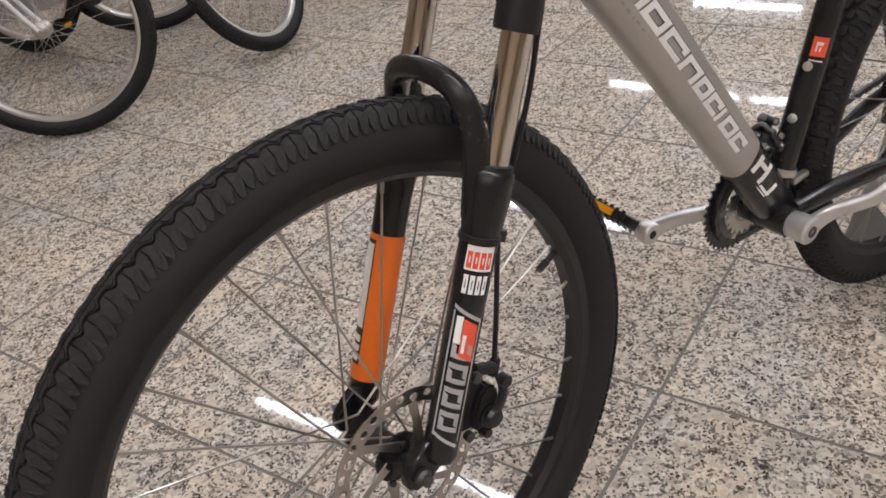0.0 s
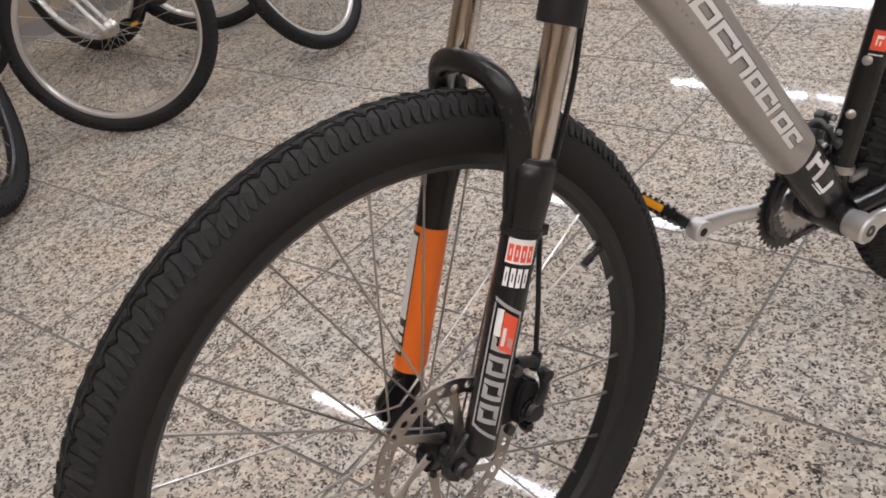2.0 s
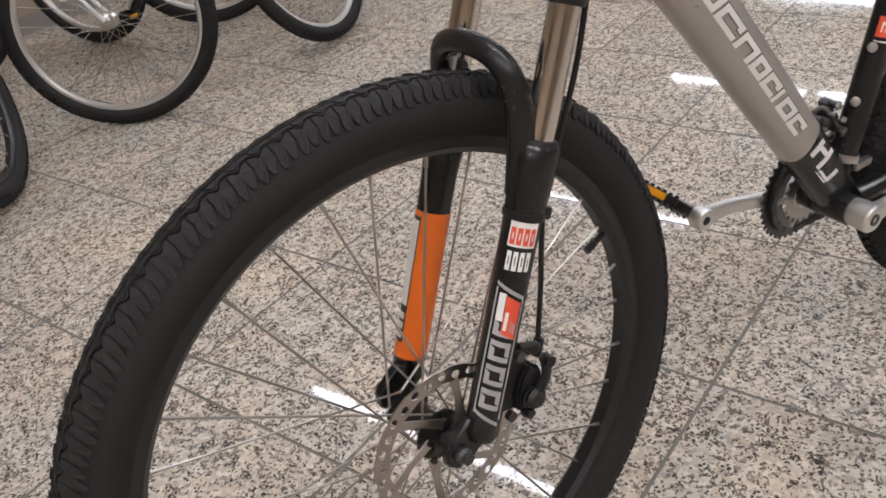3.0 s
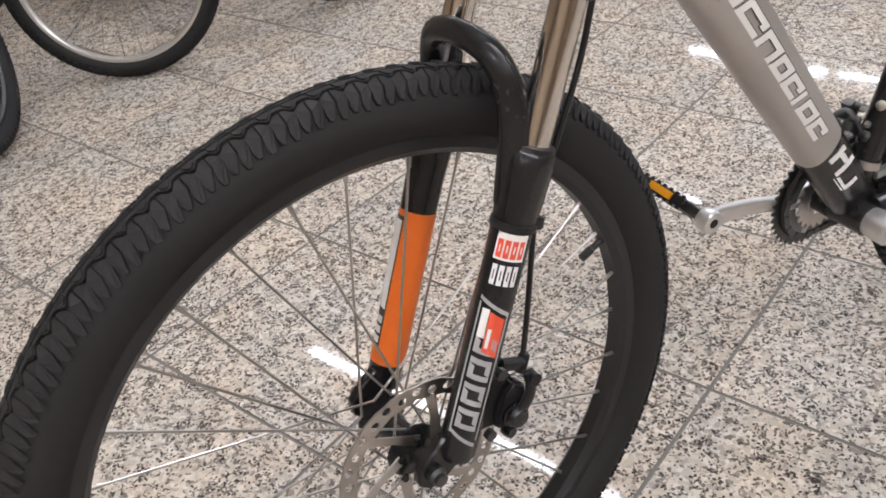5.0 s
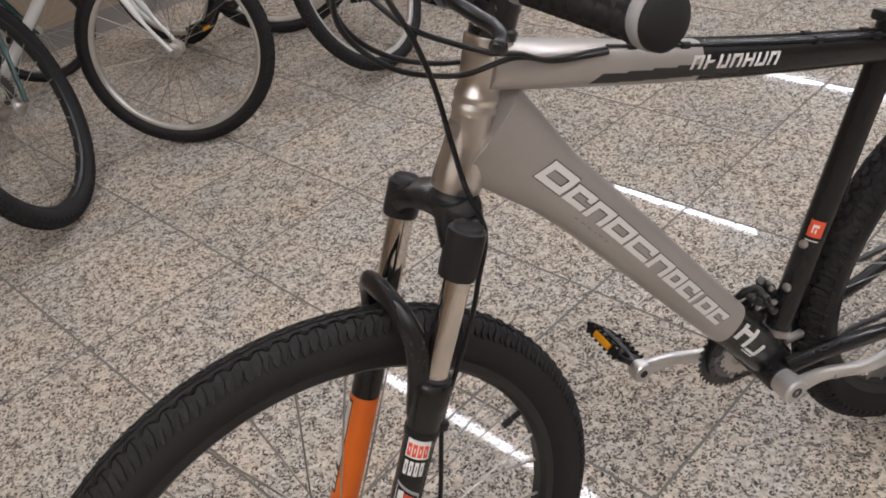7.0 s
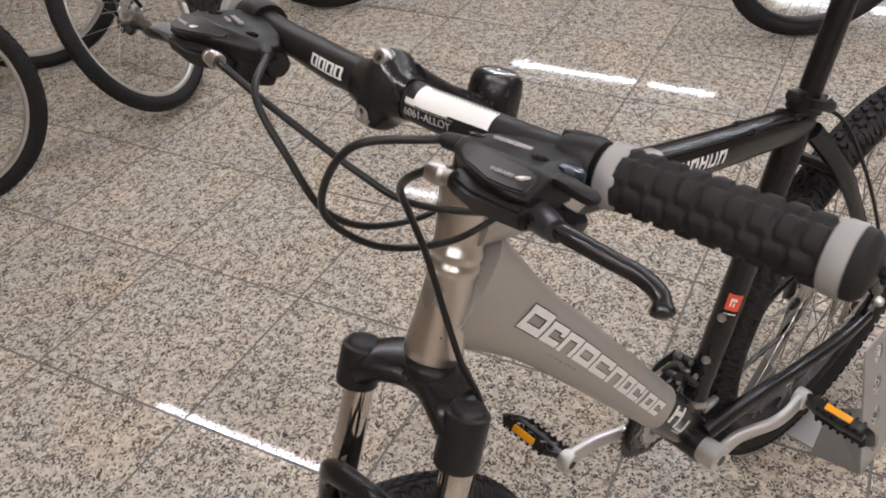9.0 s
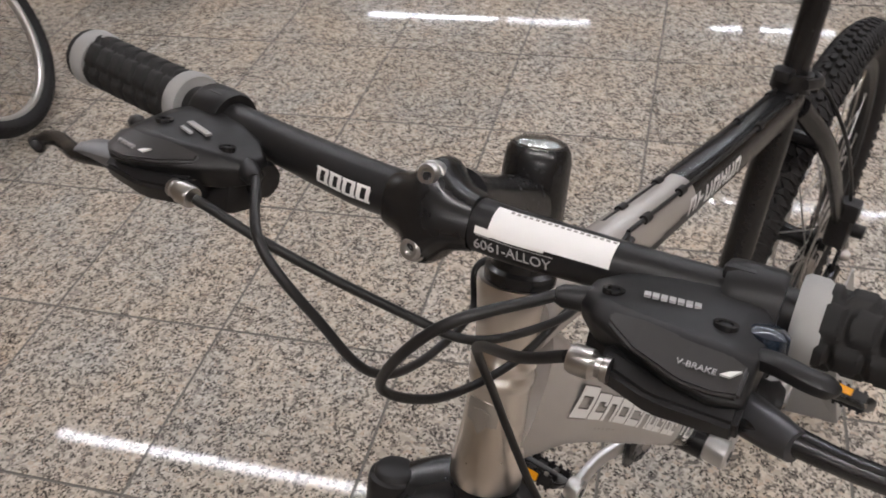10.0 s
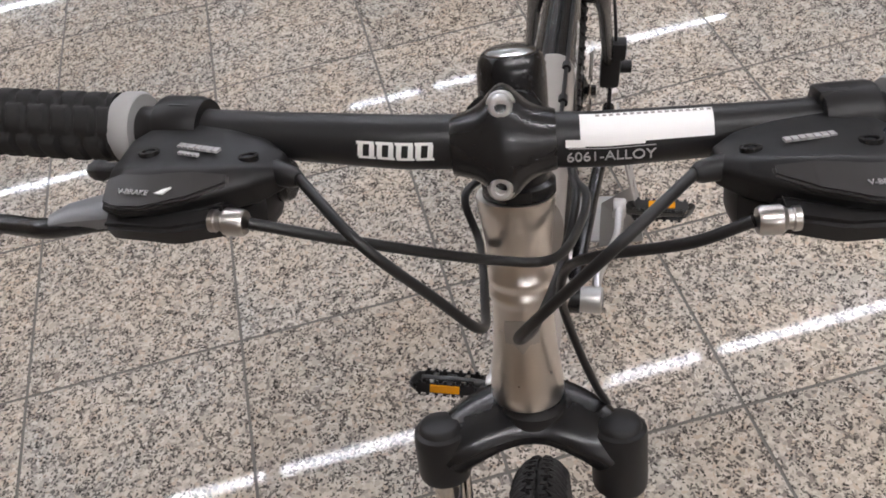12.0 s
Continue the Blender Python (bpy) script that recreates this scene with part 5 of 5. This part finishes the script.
    # upper release lever, and between cover and clamp a window with a painted bluish gleam
    if side < 0:
        bm = bmesh.new()
        sweep(bm, spline([V(0.038, -0.010, 0.158), V(0.047, -0.006, 0.170), V(0.051, -0.007, 0.183), V(0.046, -0.009, 0.192)], 5), [(0.0045, 0.0036)] * 14 + [(0.0038, 0.003), (0.002, 0.002)], n=10, power=2.5)
        part("release_lever", bm, BLACK_MATT, lever, "small black release lever")
        bm = bmesh.new()
        lathe(bm, [(-0.006, 0), (-0.006, 0.0085), (0.0015, 0.0080), (0.0035, 0.0055), (0.0040, 0)], V(0.031, -0.0025, 0.164), vs, n=18)
        part("gear_window", bm, BLUE_GLEAM, lever, "small glossy window with a painted bluish gleam")
    else:
        bm = bmesh.new()
        sweep(bm, spline([V(0.034, -0.012, 0.156), V(0.038, -0.010, 0.168), V(0.037, -0.011, 0.178), V(0.034, -0.012, 0.184)], 5), [(0.0036, 0.0034)] * 9 + [(0.0046, 0.0046)] * 5 + [(0.0040, 0.004), (0.002, 0.002)], n=10, power=2.5)
        part("release_lever", bm, BLACK_MATT, lever, "small black release lever")
    # lever housing beneath
    bm = loft([(0.112, [(0.020, -0.020), (0.052, -0.016), (0.060, -0.022), (0.056, -0.031), (0.022, -0.030)]),
               (0.135, [(0.022, -0.022), (0.062, -0.018), (0.070, -0.024), (0.064, -0.034), (0.024, -0.033)]),
               (0.166, [(0.028, -0.022), (0.062, -0.019), (0.069, -0.025), (0.062, -0.034), (0.030, -0.032)])])
    bmesh.ops.bevel(bm, geom=list(bm.edges), offset=0.002, segments=2, affect="EDGES")
    slab(bm, basis(V(0.024, -0.026, 0.118), vf, vy, vf.cross(vy)), (0.030, 0.040, 0.022), 0.007)
    part("lever_housing", bm, BLACK_MATT, lever)
    for f, y, r, top_s in ((0.034, 0.105, 0.0046, -0.0020), (0.040, 0.150, 0.0048, -0.0005)):
        bm = bmesh.new()
        lathe(bm, [(top_s - 0.006, 0), (top_s - 0.006, r), (top_s + 0.0014, r), (top_s + 0.0014, r * 0.62), (top_s - 0.003, r * 0.6), (top_s - 0.003, 0)], V(f, 0, y), vs, n=14)
        part("cover_screw", bm, BLACK, lever)
    # printing: words run to the bicycle's left
    read = -vy * side
    plane_up = (vs + vf * 0.16).normalized()
    line = (read + vf * 0.20 * side).normalized()   # the mark runs askew to the bar
    for k in range(7):
        bm = bmesh.new()
        slab(bm, basis(V(0.034, 0.0016, 0.128) + line * (-0.0096 + 0.0032 * k), line, plane_up.cross(line), plane_up), (0.0025, 0.0034, 0.0012))
        part("maker_mark", bm, GREY_PRINT, lever, "pale bar of a maker's mark", smooth=False)
    if side > 0:
        for k in range(5):
            bm = bmesh.new()
            slab(bm, basis(V(0.0405, 0.0008, 0.131) + line * (-0.004 + 0.0022 * k), line, plane_up.cross(line), plane_up), (0.0017, 0.002, 0.0012))
            part("small_print", bm, GREY_PRINT, lever, smooth=False)
    slope = (vf * 0.545 + vs * 0.838).normalized()
    lettering("V-BRAKE", 0.0036, basis(V(0.0662, -0.0091, 0.148) + slope * 0.0006, read, slope.cross(read), slope), GREY_PRINT, lever, "brake_print", 0.0003)
    bm = bmesh.new()
    outline_solid(bm, [(-0.003, -0.0018), (0.0005, -0.0018), (0.0036, 0.0020), (0.0, 0.0006)], basis(V(0.0645, -0.0080, 0.135 if side > 0 else 0.159), read, slope.cross(read), slope), 0.0012)
    part("arrow_mark", bm, WHITE, lever, smooth=False)
    # barrel adjuster
    adj = V(0.062 if side < 0 else 0.059, -0.0225, 0.112)
    bm = bmesh.new()
    lathe(bm, [(-0.010, 0.003), (-0.010, 0.0052), (-0.0085, 0.0060), (-0.001, 0.0060), (0.000, 0.0052), (0.001, 0.0042), (0.003, 0.0042), (0.0035, 0.0050), (0.006, 0.0050), (0.006, 0.0)], adj, vy, n=16)
    part("barrel_adjuster", bm, STEEL, lever, "bright steel barrel adjuster")
    # gear cable collar
    bm = bmesh.new()
    lathe(bm, [(-0.016, 0.0030), (-0.013, 0.0048), (0.002, 0.0062), (0.010, 0.0062), (0.010, 0)], V(0.028, -0.010, 0.096), (vy * 0.85 - vf * 0.45).normalized(), n=12)
    part("gear_cable_collar", bm, BLACK_MATT, lever)
    # lever blade: knuckle, then bent and flattened, rounded at the tip
    bm = bmesh.new()
    path = spline([V(0.052, -0.026, 0.160), V(0.062, -0.026, 0.176), V(0.066, -0.029, 0.194), V(0.062, -0.031, 0.210), V(0.059, -0.032, 0.224), V(0.060, -0.035, 0.236), V(0.064, -0.042, 0.243)] if side > 0 else
                  [V(0.052, -0.026, 0.160), V(0.060, -0.025, 0.178), V(0.062, -0.027, 0.197), V(0.058, -0.030, 0.214), V(0.056, -0.032, 0.228), V(0.058, -0.036, 0.240), V(0.062, -0.044, 0.246)], 6)
    n = len(path)
    sweep(bm, path, [((0.0065 - 0.002 * min(1, k / 12)), 0.0047 - 0.0008 * k / n) for k in range(n - 4)] + [(0.0050, 0.0050), (0.0058, 0.0058), (0.0055, 0.0055), (0.0026, 0.0026)], n=14, power=2.5)
    part("brake_lever", bm, BLACK, lever, "black brake lever blade")
    bm = bmesh.new()
    if side > 0:   # flat grey tang that joins the blade to the housing
        sweep(bm, [V(0.050, -0.022, 0.158), V(0.058, -0.0225, 0.170), V(0.0635, -0.0240, 0.184), V(0.066, -0.0265, 0.192)], [(0.0100, 0.0040), (0.0092, 0.0040), (0.0066, 0.0038), (0.0040, 0.0030)], n=12, power=4)
    else:
        lathe(bm, [(0.0, 0), (0.0, 0.0085), (0.018, 0.0072), (0.026, 0.0060), (0.026, 0)], V(0.050, -0.0255, 0.163), (V(0.062, -0.026, 0.182) - V(0.050, -0.0255, 0.163)).normalized(), n=12)
    part("lever_knuckle", bm, LEVER_ALLOY if side < 0 else KNUCKLE, lever)
    # thumb paddle under the bar
    bm = bmesh.new()
    sweep(bm, spline([V(0.022, -0.024, 0.148), V(0.022, -0.028, 0.160), V(0.020, -0.030, 0.174)], 5), [(0.006, 0.005)] * 9 + [(0.008, 0.005), (0.005, 0.004)], n=10, power=2.5)
    part("shift_paddle", bm, BLACK_MATT, lever)
    if side > 0:
        bm = bmesh.new()
        lathe(bm, [(0, 0), (0, 0.0095), (0.008, 0.0105), (0.012, 0.009), (0.012, 0)], V(0.016, -0.018, 0.104), -vy, n=18)
        part("gear_case", bm, BLACK, lever)

# ---- cables ----
def cable(name, pts, r=0.0026):
    bm = bmesh.new()
    sweep(bm, spline(pts, 10), r, n=10)
    return part(name, bm, CABLE, bike)


def lever_place(side, f, s, y):
    ca, sa = math.cos(TIP_UP[side]), math.sin(TIP_UP[side])
    return bar_at(side * (y + OUT[side])) + (SF * ca + SU * sa) * f + (SU * ca - SF * sa) * (s + 0.0018)


aR, aL = lever_place(1, 0.059, -0.0225, 0.101), lever_place(-1, 0.062, -0.0225, 0.101)
gR, gL = lever_place(1, 0.034, -0.010, 0.083), lever_place(-1, 0.034, -0.010, 0.083)
cable("brake_cable", [aR, S(0.652, 0.149, 0.063), S(0.621, 0.110, 0.012), S(0.610, 0.090, -0.020), S(0.603, 0.030, -0.036), S(0.605, -0.005, -0.040), top(0.05, 0.012, -0.024), top(0.12, 0.018, -0.012)])
cable("front_brake_cable", [aL, S(0.650, 0.160, -0.075), S(0.628, 0.125, -0.040), S(0.605, 0.095, -0.025), S(0.567, 0.064, -0.023), S(0.520, 0.040, -0.032), S(0.480, 0.020, -0.042), S(0.440, -0.006, -0.052), S(0.393, -0.008, -0.057), S(0.340, -0.011, -0.057), S(0.245, -0.006, -0.057), S(0.2125, -0.010, -0.057), S(0.153, -0.024, -0.057), S(0.100, -0.034, -0.058)])
cable("gear_cable", [gR, S(0.6600, 0.1657, 0.0606), S(0.6248, 0.1524, 0.0340), S(0.5940, 0.1300, 0.0170), S(0.577, 0.078, 0.019), S(0.580, 0.008, 0.026), S(0.606, -0.012, 0.034), top(0.06, 0.014, 0.020), top(0.12, 0.018, 0.008)])
cable("gear_cable", [gL, S(0.659, 0.178, -0.045), S(0.604, 0.152, -0.004), S(0.575, 0.100, -0.008), S(0.577, 0.041, -0.022), S(0.600, -0.005, -0.034), top(0.06, 0.010, -0.022), top(0.12, 0.016, -0.016)])
for y in (-0.012, 0.008):
    cable("top_cable", [top(d, 0.6 * top_size(d)[1] + 0.0068, y) for d in (0.12, 0.22, 0.32, 0.42, 0.52)], 0.0017)
for d in (0.150, 0.215, 0.40, 0.49):
    for y in (-0.012, 0.008):
        bm = bmesh.new()
        sweep(bm, [top(d - 0.005, 0.6 * top_size(d)[1] + 0.0068, y), top(d + 0.005, 0.6 * top_size(d)[1] + 0.0068, y)], 0.0038, n=10)
        part("cable_stop", bm, BLACK_MATT, frame_set)
cable("rear_brake_hose", [top(0.52, 0.026, -0.012), F(0.83, 0.735, -0.024), F(0.875, 0.655, -0.052), F(0.945, 0.545, -0.064), F(0.978, 0.475, -0.068)], 0.0025)
cable("rear_gear_cable", [F(0.60, 0.355, 0.020), F(0.655, 0.268, 0.020), F(0.72, 0.275, 0.030)], 0.002)

# ---- stand that holds the rear wheel ----
stand = empty("wheel_stand")
tagged(stand, "grey sheet-steel bicycle stand clasping the rear wheel", "stand")


def G(x, z, y=0.0):
    """A place on the stand, which is upright on the floor."""
    return HEAD_YAW @ Vector((x, y - 0.021, z))


def holed_plate(x0, x1, z0, z1, y0, y1, shear):
    """A leaning plate built from strips round a column of oval holes."""
    bm = bmesh.new()

    def at(u, v):
        return G(x0 + (x1 - x0) * u + shear * v, z0 + (z1 - z0) * v, y0 + (y1 - y0) * v)
    rows = 4
    for r in range(rows):
        v0, v1 = r / rows, (r + 1) / rows
        um, vm = 0.5, (v0 + v1) / 2
        outer = [(0, v0), (0.5, v0), (1, v0), (1, vm), (1, v1), (0.5, v1), (0, v1), (0, vm)]
        hole = [(um + dx * 0.17, vm + dy * 0.07) for dx, dy in ((-0.7, -0.7), (0, -1), (0.7, -0.7), (1, 0), (0.7, 0.7), (0, 1), (-0.7, 0.7), (-1, 0))]
        o, h = [bm.verts.new(at(*p)) for p in outer], [bm.verts.new(at(*p)) for p in hole]
        for i in range(8):
            j = (i + 1) % 8
            bm.faces.new((o[i], o[j], h[j], h[i]))
    bmesh.ops.remove_doubles(bm, verts=bm.verts, dist=1e-5)
    bmesh.ops.recalc_face_normals(bm, faces=bm.faces)
    bmesh.ops.solidify(bm, geom=list(bm.faces), thickness=0.003)
    return bm


for side in (-1, 1):
    part("side_plate", holed_plate(1.0155, 1.115, 0.004, 0.265, side * 0.120, side * 0.066, -0.004), STAND, stand, "perforated grey steel side plate", smooth=False)
    bm = bmesh.new()
    q = [bm.verts.new(G(x, z, side * y)) for x, z, y in ((1.0155, 0.004, 0.1205), (1.000, 0.004, 0.036), (1.018, 0.105, 0.038), (1.014, 0.150, 0.088))]
    bm.faces.new(q)
    bmesh.ops.solidify(bm, geom=list(bm.faces), thickness=0.003)
    part("front_plate", bm, STAND, stand, "bent grey steel front plate", smooth=False)
bm = bmesh.new()
slab(bm, Matrix.Translation(G(1.075, 0.002, 0)) @ HEAD_YAW.to_3x3().to_4x4(), (0.12, 0.22, 0.004), 0.001)
part("foot_plate", bm, STAND, stand, smooth=False)
stand.matrix_basis = Matrix.Identity(4)


# ---- parked bicycles in the row ----
def parked_bicycle(paint, rim_mat, label, m, steer=0.0, crank_turn=0.0, lean=0.0):
    b = empty("bicycle")
    tagged(b, label, "bicycle", "parked bicycles")
    R, ri = 0.338, 0.274
    st = Matrix.Translation(HUB) @ Matrix.Rotation(radians(steer), 4, UP) @ Matrix.Translation(-HUB)
    d3 = st.to_3x3()

    def q(s, f, y):
        return st @ (AXIS + s * UP + f * FWD + Vector((0, y, 0)))
    wheel(b, Vector((0, 0, R)), d3 @ Vector((0, 1, 0)), R, 0.0245, rim_mat, 28, 84, ri, name="front_wheel", knob=1.5)
    wheel(b, Vector((1.05, 0, R)), (0, 1, 0), R, 0.0245, rim_mat, 28, 84, ri, name="rear_wheel", cogs=True, knob=1.5)
    bm = bmesh.new()
    for y in (-0.052, 0.052):
        sweep(bm, spline([q(0, 0.036, y), q(0.12, 0.016, y), q(0.30, 0.004, y), q(0.395, 0.0, y * 0.9), q(0.415, 0, 0)], 5), [0.007] * 6 + [0.011] * 15, n=10)
    sweep(bm, [q(0.40, 0, 0), q(0.64, 0, 0)], 0.013, n=14)
    part("fork", bm, paint, b)
    top0, low0 = q(0.56, -0.008, 0), q(0.47, -0.008, 0)
    bb, se = Vector((0.64, 0, 0.285)), Vector((0.79, 0, 0.74))
    tubes = [("head_tube", [q(0.44, 0, 0), q(0.58, 0, 0)], 0.019), ("down_tube", [low0, bb], 0.019),
             ("top_tube", [top0, se - Vector((0.006, 0, 0.02))], 0.016), ("seat_tube", [bb, se], 0.015)]
    for y in (-1, 1):
        tubes.append(("seat_stay", [se + Vector((0, y * 0.012, -0.02)), Vector((0.87, y * 0.04, 0.62)), Vector((1.05, y * 0.06, R))], 0.008))
        tubes.append(("chain_stay", [bb + Vector((0, y * 0.03, 0)), Vector((0.75, y * 0.042, 0.295)), Vector((1.05, y * 0.06, R))], 0.009))
    for name, way, thick in tubes:
        bm = bmesh.new()
        sweep(bm, way, thick, n=14)
        part(name, bm, paint, b)
    bm = bmesh.new()
    sweep(bm, [se, se + Vector((0.05, 0, 0.15))], 0.0135, n=12)
    part("seat_post", bm, DARK_STEEL, b)
    bm = bmesh.new()
    path = [se + Vector((0.05 - 0.13 + 0.026 * k, 0, 0.18)) for k in range(11)]
    sweep(bm, path, [(w, 0.02) for w in (0.014, 0.02, 0.024, 0.028, 0.036, 0.05, 0.066, 0.08, 0.085, 0.08, 0.055)], n=14, power=2.3)
    part("saddle", bm, BLACK_MATT, b)
    bm = bmesh.new()
    sweep(bm, [q(0.62, 0, 0), q(0.66, 0.07, 0)], 0.015, n=12)
    sweep(bm, spline([q(0.69, 0.05, -0.29), q(0.69, 0.075, -0.12), q(0.665, 0.08, 0), q(0.69, 0.075, 0.12), q(0.69, 0.05, 0.29)], 6), 0.0115, n=12)
    part("handlebar", bm, BLACK_MATT, b)
    for y in (-1, 1):
        bm = bmesh.new()
        sweep(bm, [q(0.69, 0.062, y * 0.19), q(0.69, 0.05, y * 0.30)], 0.016, n=12)
        part("grip", bm, GRIP, b)
    g = radians(crank_turn)
    for y in (-1, 1):
        d = Vector((math.cos(g) * 0.17 * y, 0, math.sin(g) * 0.17 * y))
        tip = bb + d + Vector((0, y * 0.078, 0))
        bm = bmesh.new()
        sweep(bm, [bb + Vector((0, y * 0.058, 0)), bb + d * 0.5 + Vector((0, y * 0.066, 0)), tip], [(0.006, 0.015), (0.006, 0.011), (0.006, 0.012)], n=10, power=3)
        part("crank_arm", bm, DARK_STEEL, b)
        bm = bmesh.new()
        mm = Matrix.Translation(tip + Vector((0, y * 0.055, 0)))
        for x in (-0.032, 0.032):
            slab(bm, mm @ Matrix.Translation((x, 0, 0)), (0.010, 0.085, 0.024), 0.003)
        for yy in (-0.04, 0.04):
            slab(bm, mm @ Matrix.Translation((0, yy, 0)), (0.07, 0.008, 0.022), 0.003)
        slab(bm, mm, (0.06, 0.018, 0.014), 0.003)
        part("pedal", bm, BLACK_MATT, b)
        for x in (-0.038, 0.038):
            bm = bmesh.new()
            slab(bm, mm @ Matrix.Translation((x, 0, 0)), (0.004, 0.04, 0.014), 0.001)
            part("reflector", bm, REFLECTOR, b)

    def around_bb(gg, r, y):
        return bb + Vector((-math.sin(gg) * r, y, math.cos(gg) * r))
    for y, r in ((0.050, 0.085), (0.042, 0.065)):
        bm = bmesh.new()
        teeth(bm, around_bb, y, r, int(r * 500), 0.002, inner=r - 0.02)
        part("chainring", bm, DARK_STEEL, b, smooth=False)
    b.matrix_basis = m @ Matrix.Rotation(radians(lean), 4, "X")
    return b


ROW = radians(156)


def park(x, y, turn, size=1.0):
    return Matrix.Translation((x, y, 0)) @ Matrix.Rotation(turn, 4, "Z") @ Matrix.Scale(size, 4)


parked_bicycle(WHITE_PAINT, RIM_SILVER, "white bicycle with silver rims, parked in a row", park(0.268, 1.962, ROW, 0.885), steer=-2, crank_turn=-60, lean=8)
parked_bicycle(BLACK, RIM_SILVER, "black bicycle with silver rims, its front wheel turned", park(0.945, 2.11, radians(122), 0.905), steer=89, crank_turn=-50)
parked_bicycle(GREEN_PAINT, RIM_BLACK, "dark green bicycle with black rims at the row's end", park(-0.205, 1.79, radians(102), 0.985), steer=-40, crank_turn=-70)
parked_bicycle(GREEN_PAINT, RIM_BLACK, "small dark green child's bicycle standing by the wall", park(-0.05, 2.90, radians(192), 0.60), steer=-14, crank_turn=-30)
parked_bicycle(BLUE_PAINT, RIM_SILVER, "dark blue bicycle with silver rims, far along the row", park(1.79, 2.27, ROW, 0.985), steer=-26, crank_turn=-55)
parked_bicycle(BLACK, RIM_BLACK, "black bicycle parked alone on the granite floor", park(2.65, 0.74, radians(-60)), steer=23, crank_turn=-40)

# ---- floor tiles ----
def tile_mesh():
    h, b = PITCH / 2 - 0.0020, 0.0008
    bm = bmesh.new()
    top_v = [bm.verts.new((sx * (h - b), sy * (h - b), 0.0)) for sx, sy in ((-1, -1), (1, -1), (1, 1), (-1, 1))]
    mid_v = [bm.verts.new((sx * h, sy * h, -b)) for sx, sy in ((-1, -1), (1, -1), (1, 1), (-1, 1))]
    low_v = [bm.verts.new((sx * h, sy * h, -0.004)) for sx, sy in ((-1, -1), (1, -1), (1, 1), (-1, 1))]
    bm.faces.new(top_v)
    for i in range(4):
        j = (i + 1) % 4
        bm.faces.new((mid_v[i], mid_v[j], top_v[j], top_v[i]))
        bm.faces.new((low_v[i], low_v[j], mid_v[j], mid_v[i]))
    me = bpy.data.meshes.new("tile")
    bm.to_mesh(me)
    bm.free()
    me.materials.append(GRANITE)
    me.materials.append(GROUT)
    for p in me.polygons:
        p.material_index = 0 if p.normal.z > 0.9 else 1
    return me


tile = tile_mesh()
rng = random.Random(7)
far_v, far_f = [], []
i0, i1 = math.ceil((A_MIN - ORIGIN.dot(E1)) / PITCH), math.floor((A_MAX - ORIGIN.dot(E1)) / PITCH)
j0, j1 = math.ceil((B_MIN - ORIGIN.dot(E2)) / PITCH), math.floor((B_MAX - ORIGIN.dot(E2)) / PITCH)
for i in range(i0, i1):
    for j in range(j0, j1):
        c = GRID @ Vector(((i + 0.5) * PITCH, (j + 0.5) * PITCH, 0))
        if -4 <= i < 9 and -6 <= j < 7:
            ob = new("tile", tile)
            ob.parent = floor
            ob.matrix_basis = Matrix.Translation(c + Vector((0, 0, rng.uniform(-0.0002, 0.0002)))) @ Matrix.Rotation(TURN + rng.choice((0, 1, 2, 3)) * math.pi / 2, 4, "Z")
        else:
            h, base = PITCH / 2 - 0.0022, len(far_v)
            for z in (0.0, -0.004):
                for sx, sy in ((-1, -1), (1, -1), (1, 1), (-1, 1)):
                    far_v.append((c + E1 * (sx * h) + E2 * (sy * h) + Vector((0, 0, z)))[:])
            far_f += [[base + k for k in f] for f in ((0, 1, 2, 3), (4, 5, 1, 0), (5, 6, 2, 1), (6, 7, 3, 2), (7, 4, 0, 3))]
me = bpy.data.meshes.new("far_tiles")
me.from_pydata(far_v, [], far_f)
me.materials.append(GRANITE)
far = tagged(new("far_tiles", me), kind="stuff")
far.parent = floor
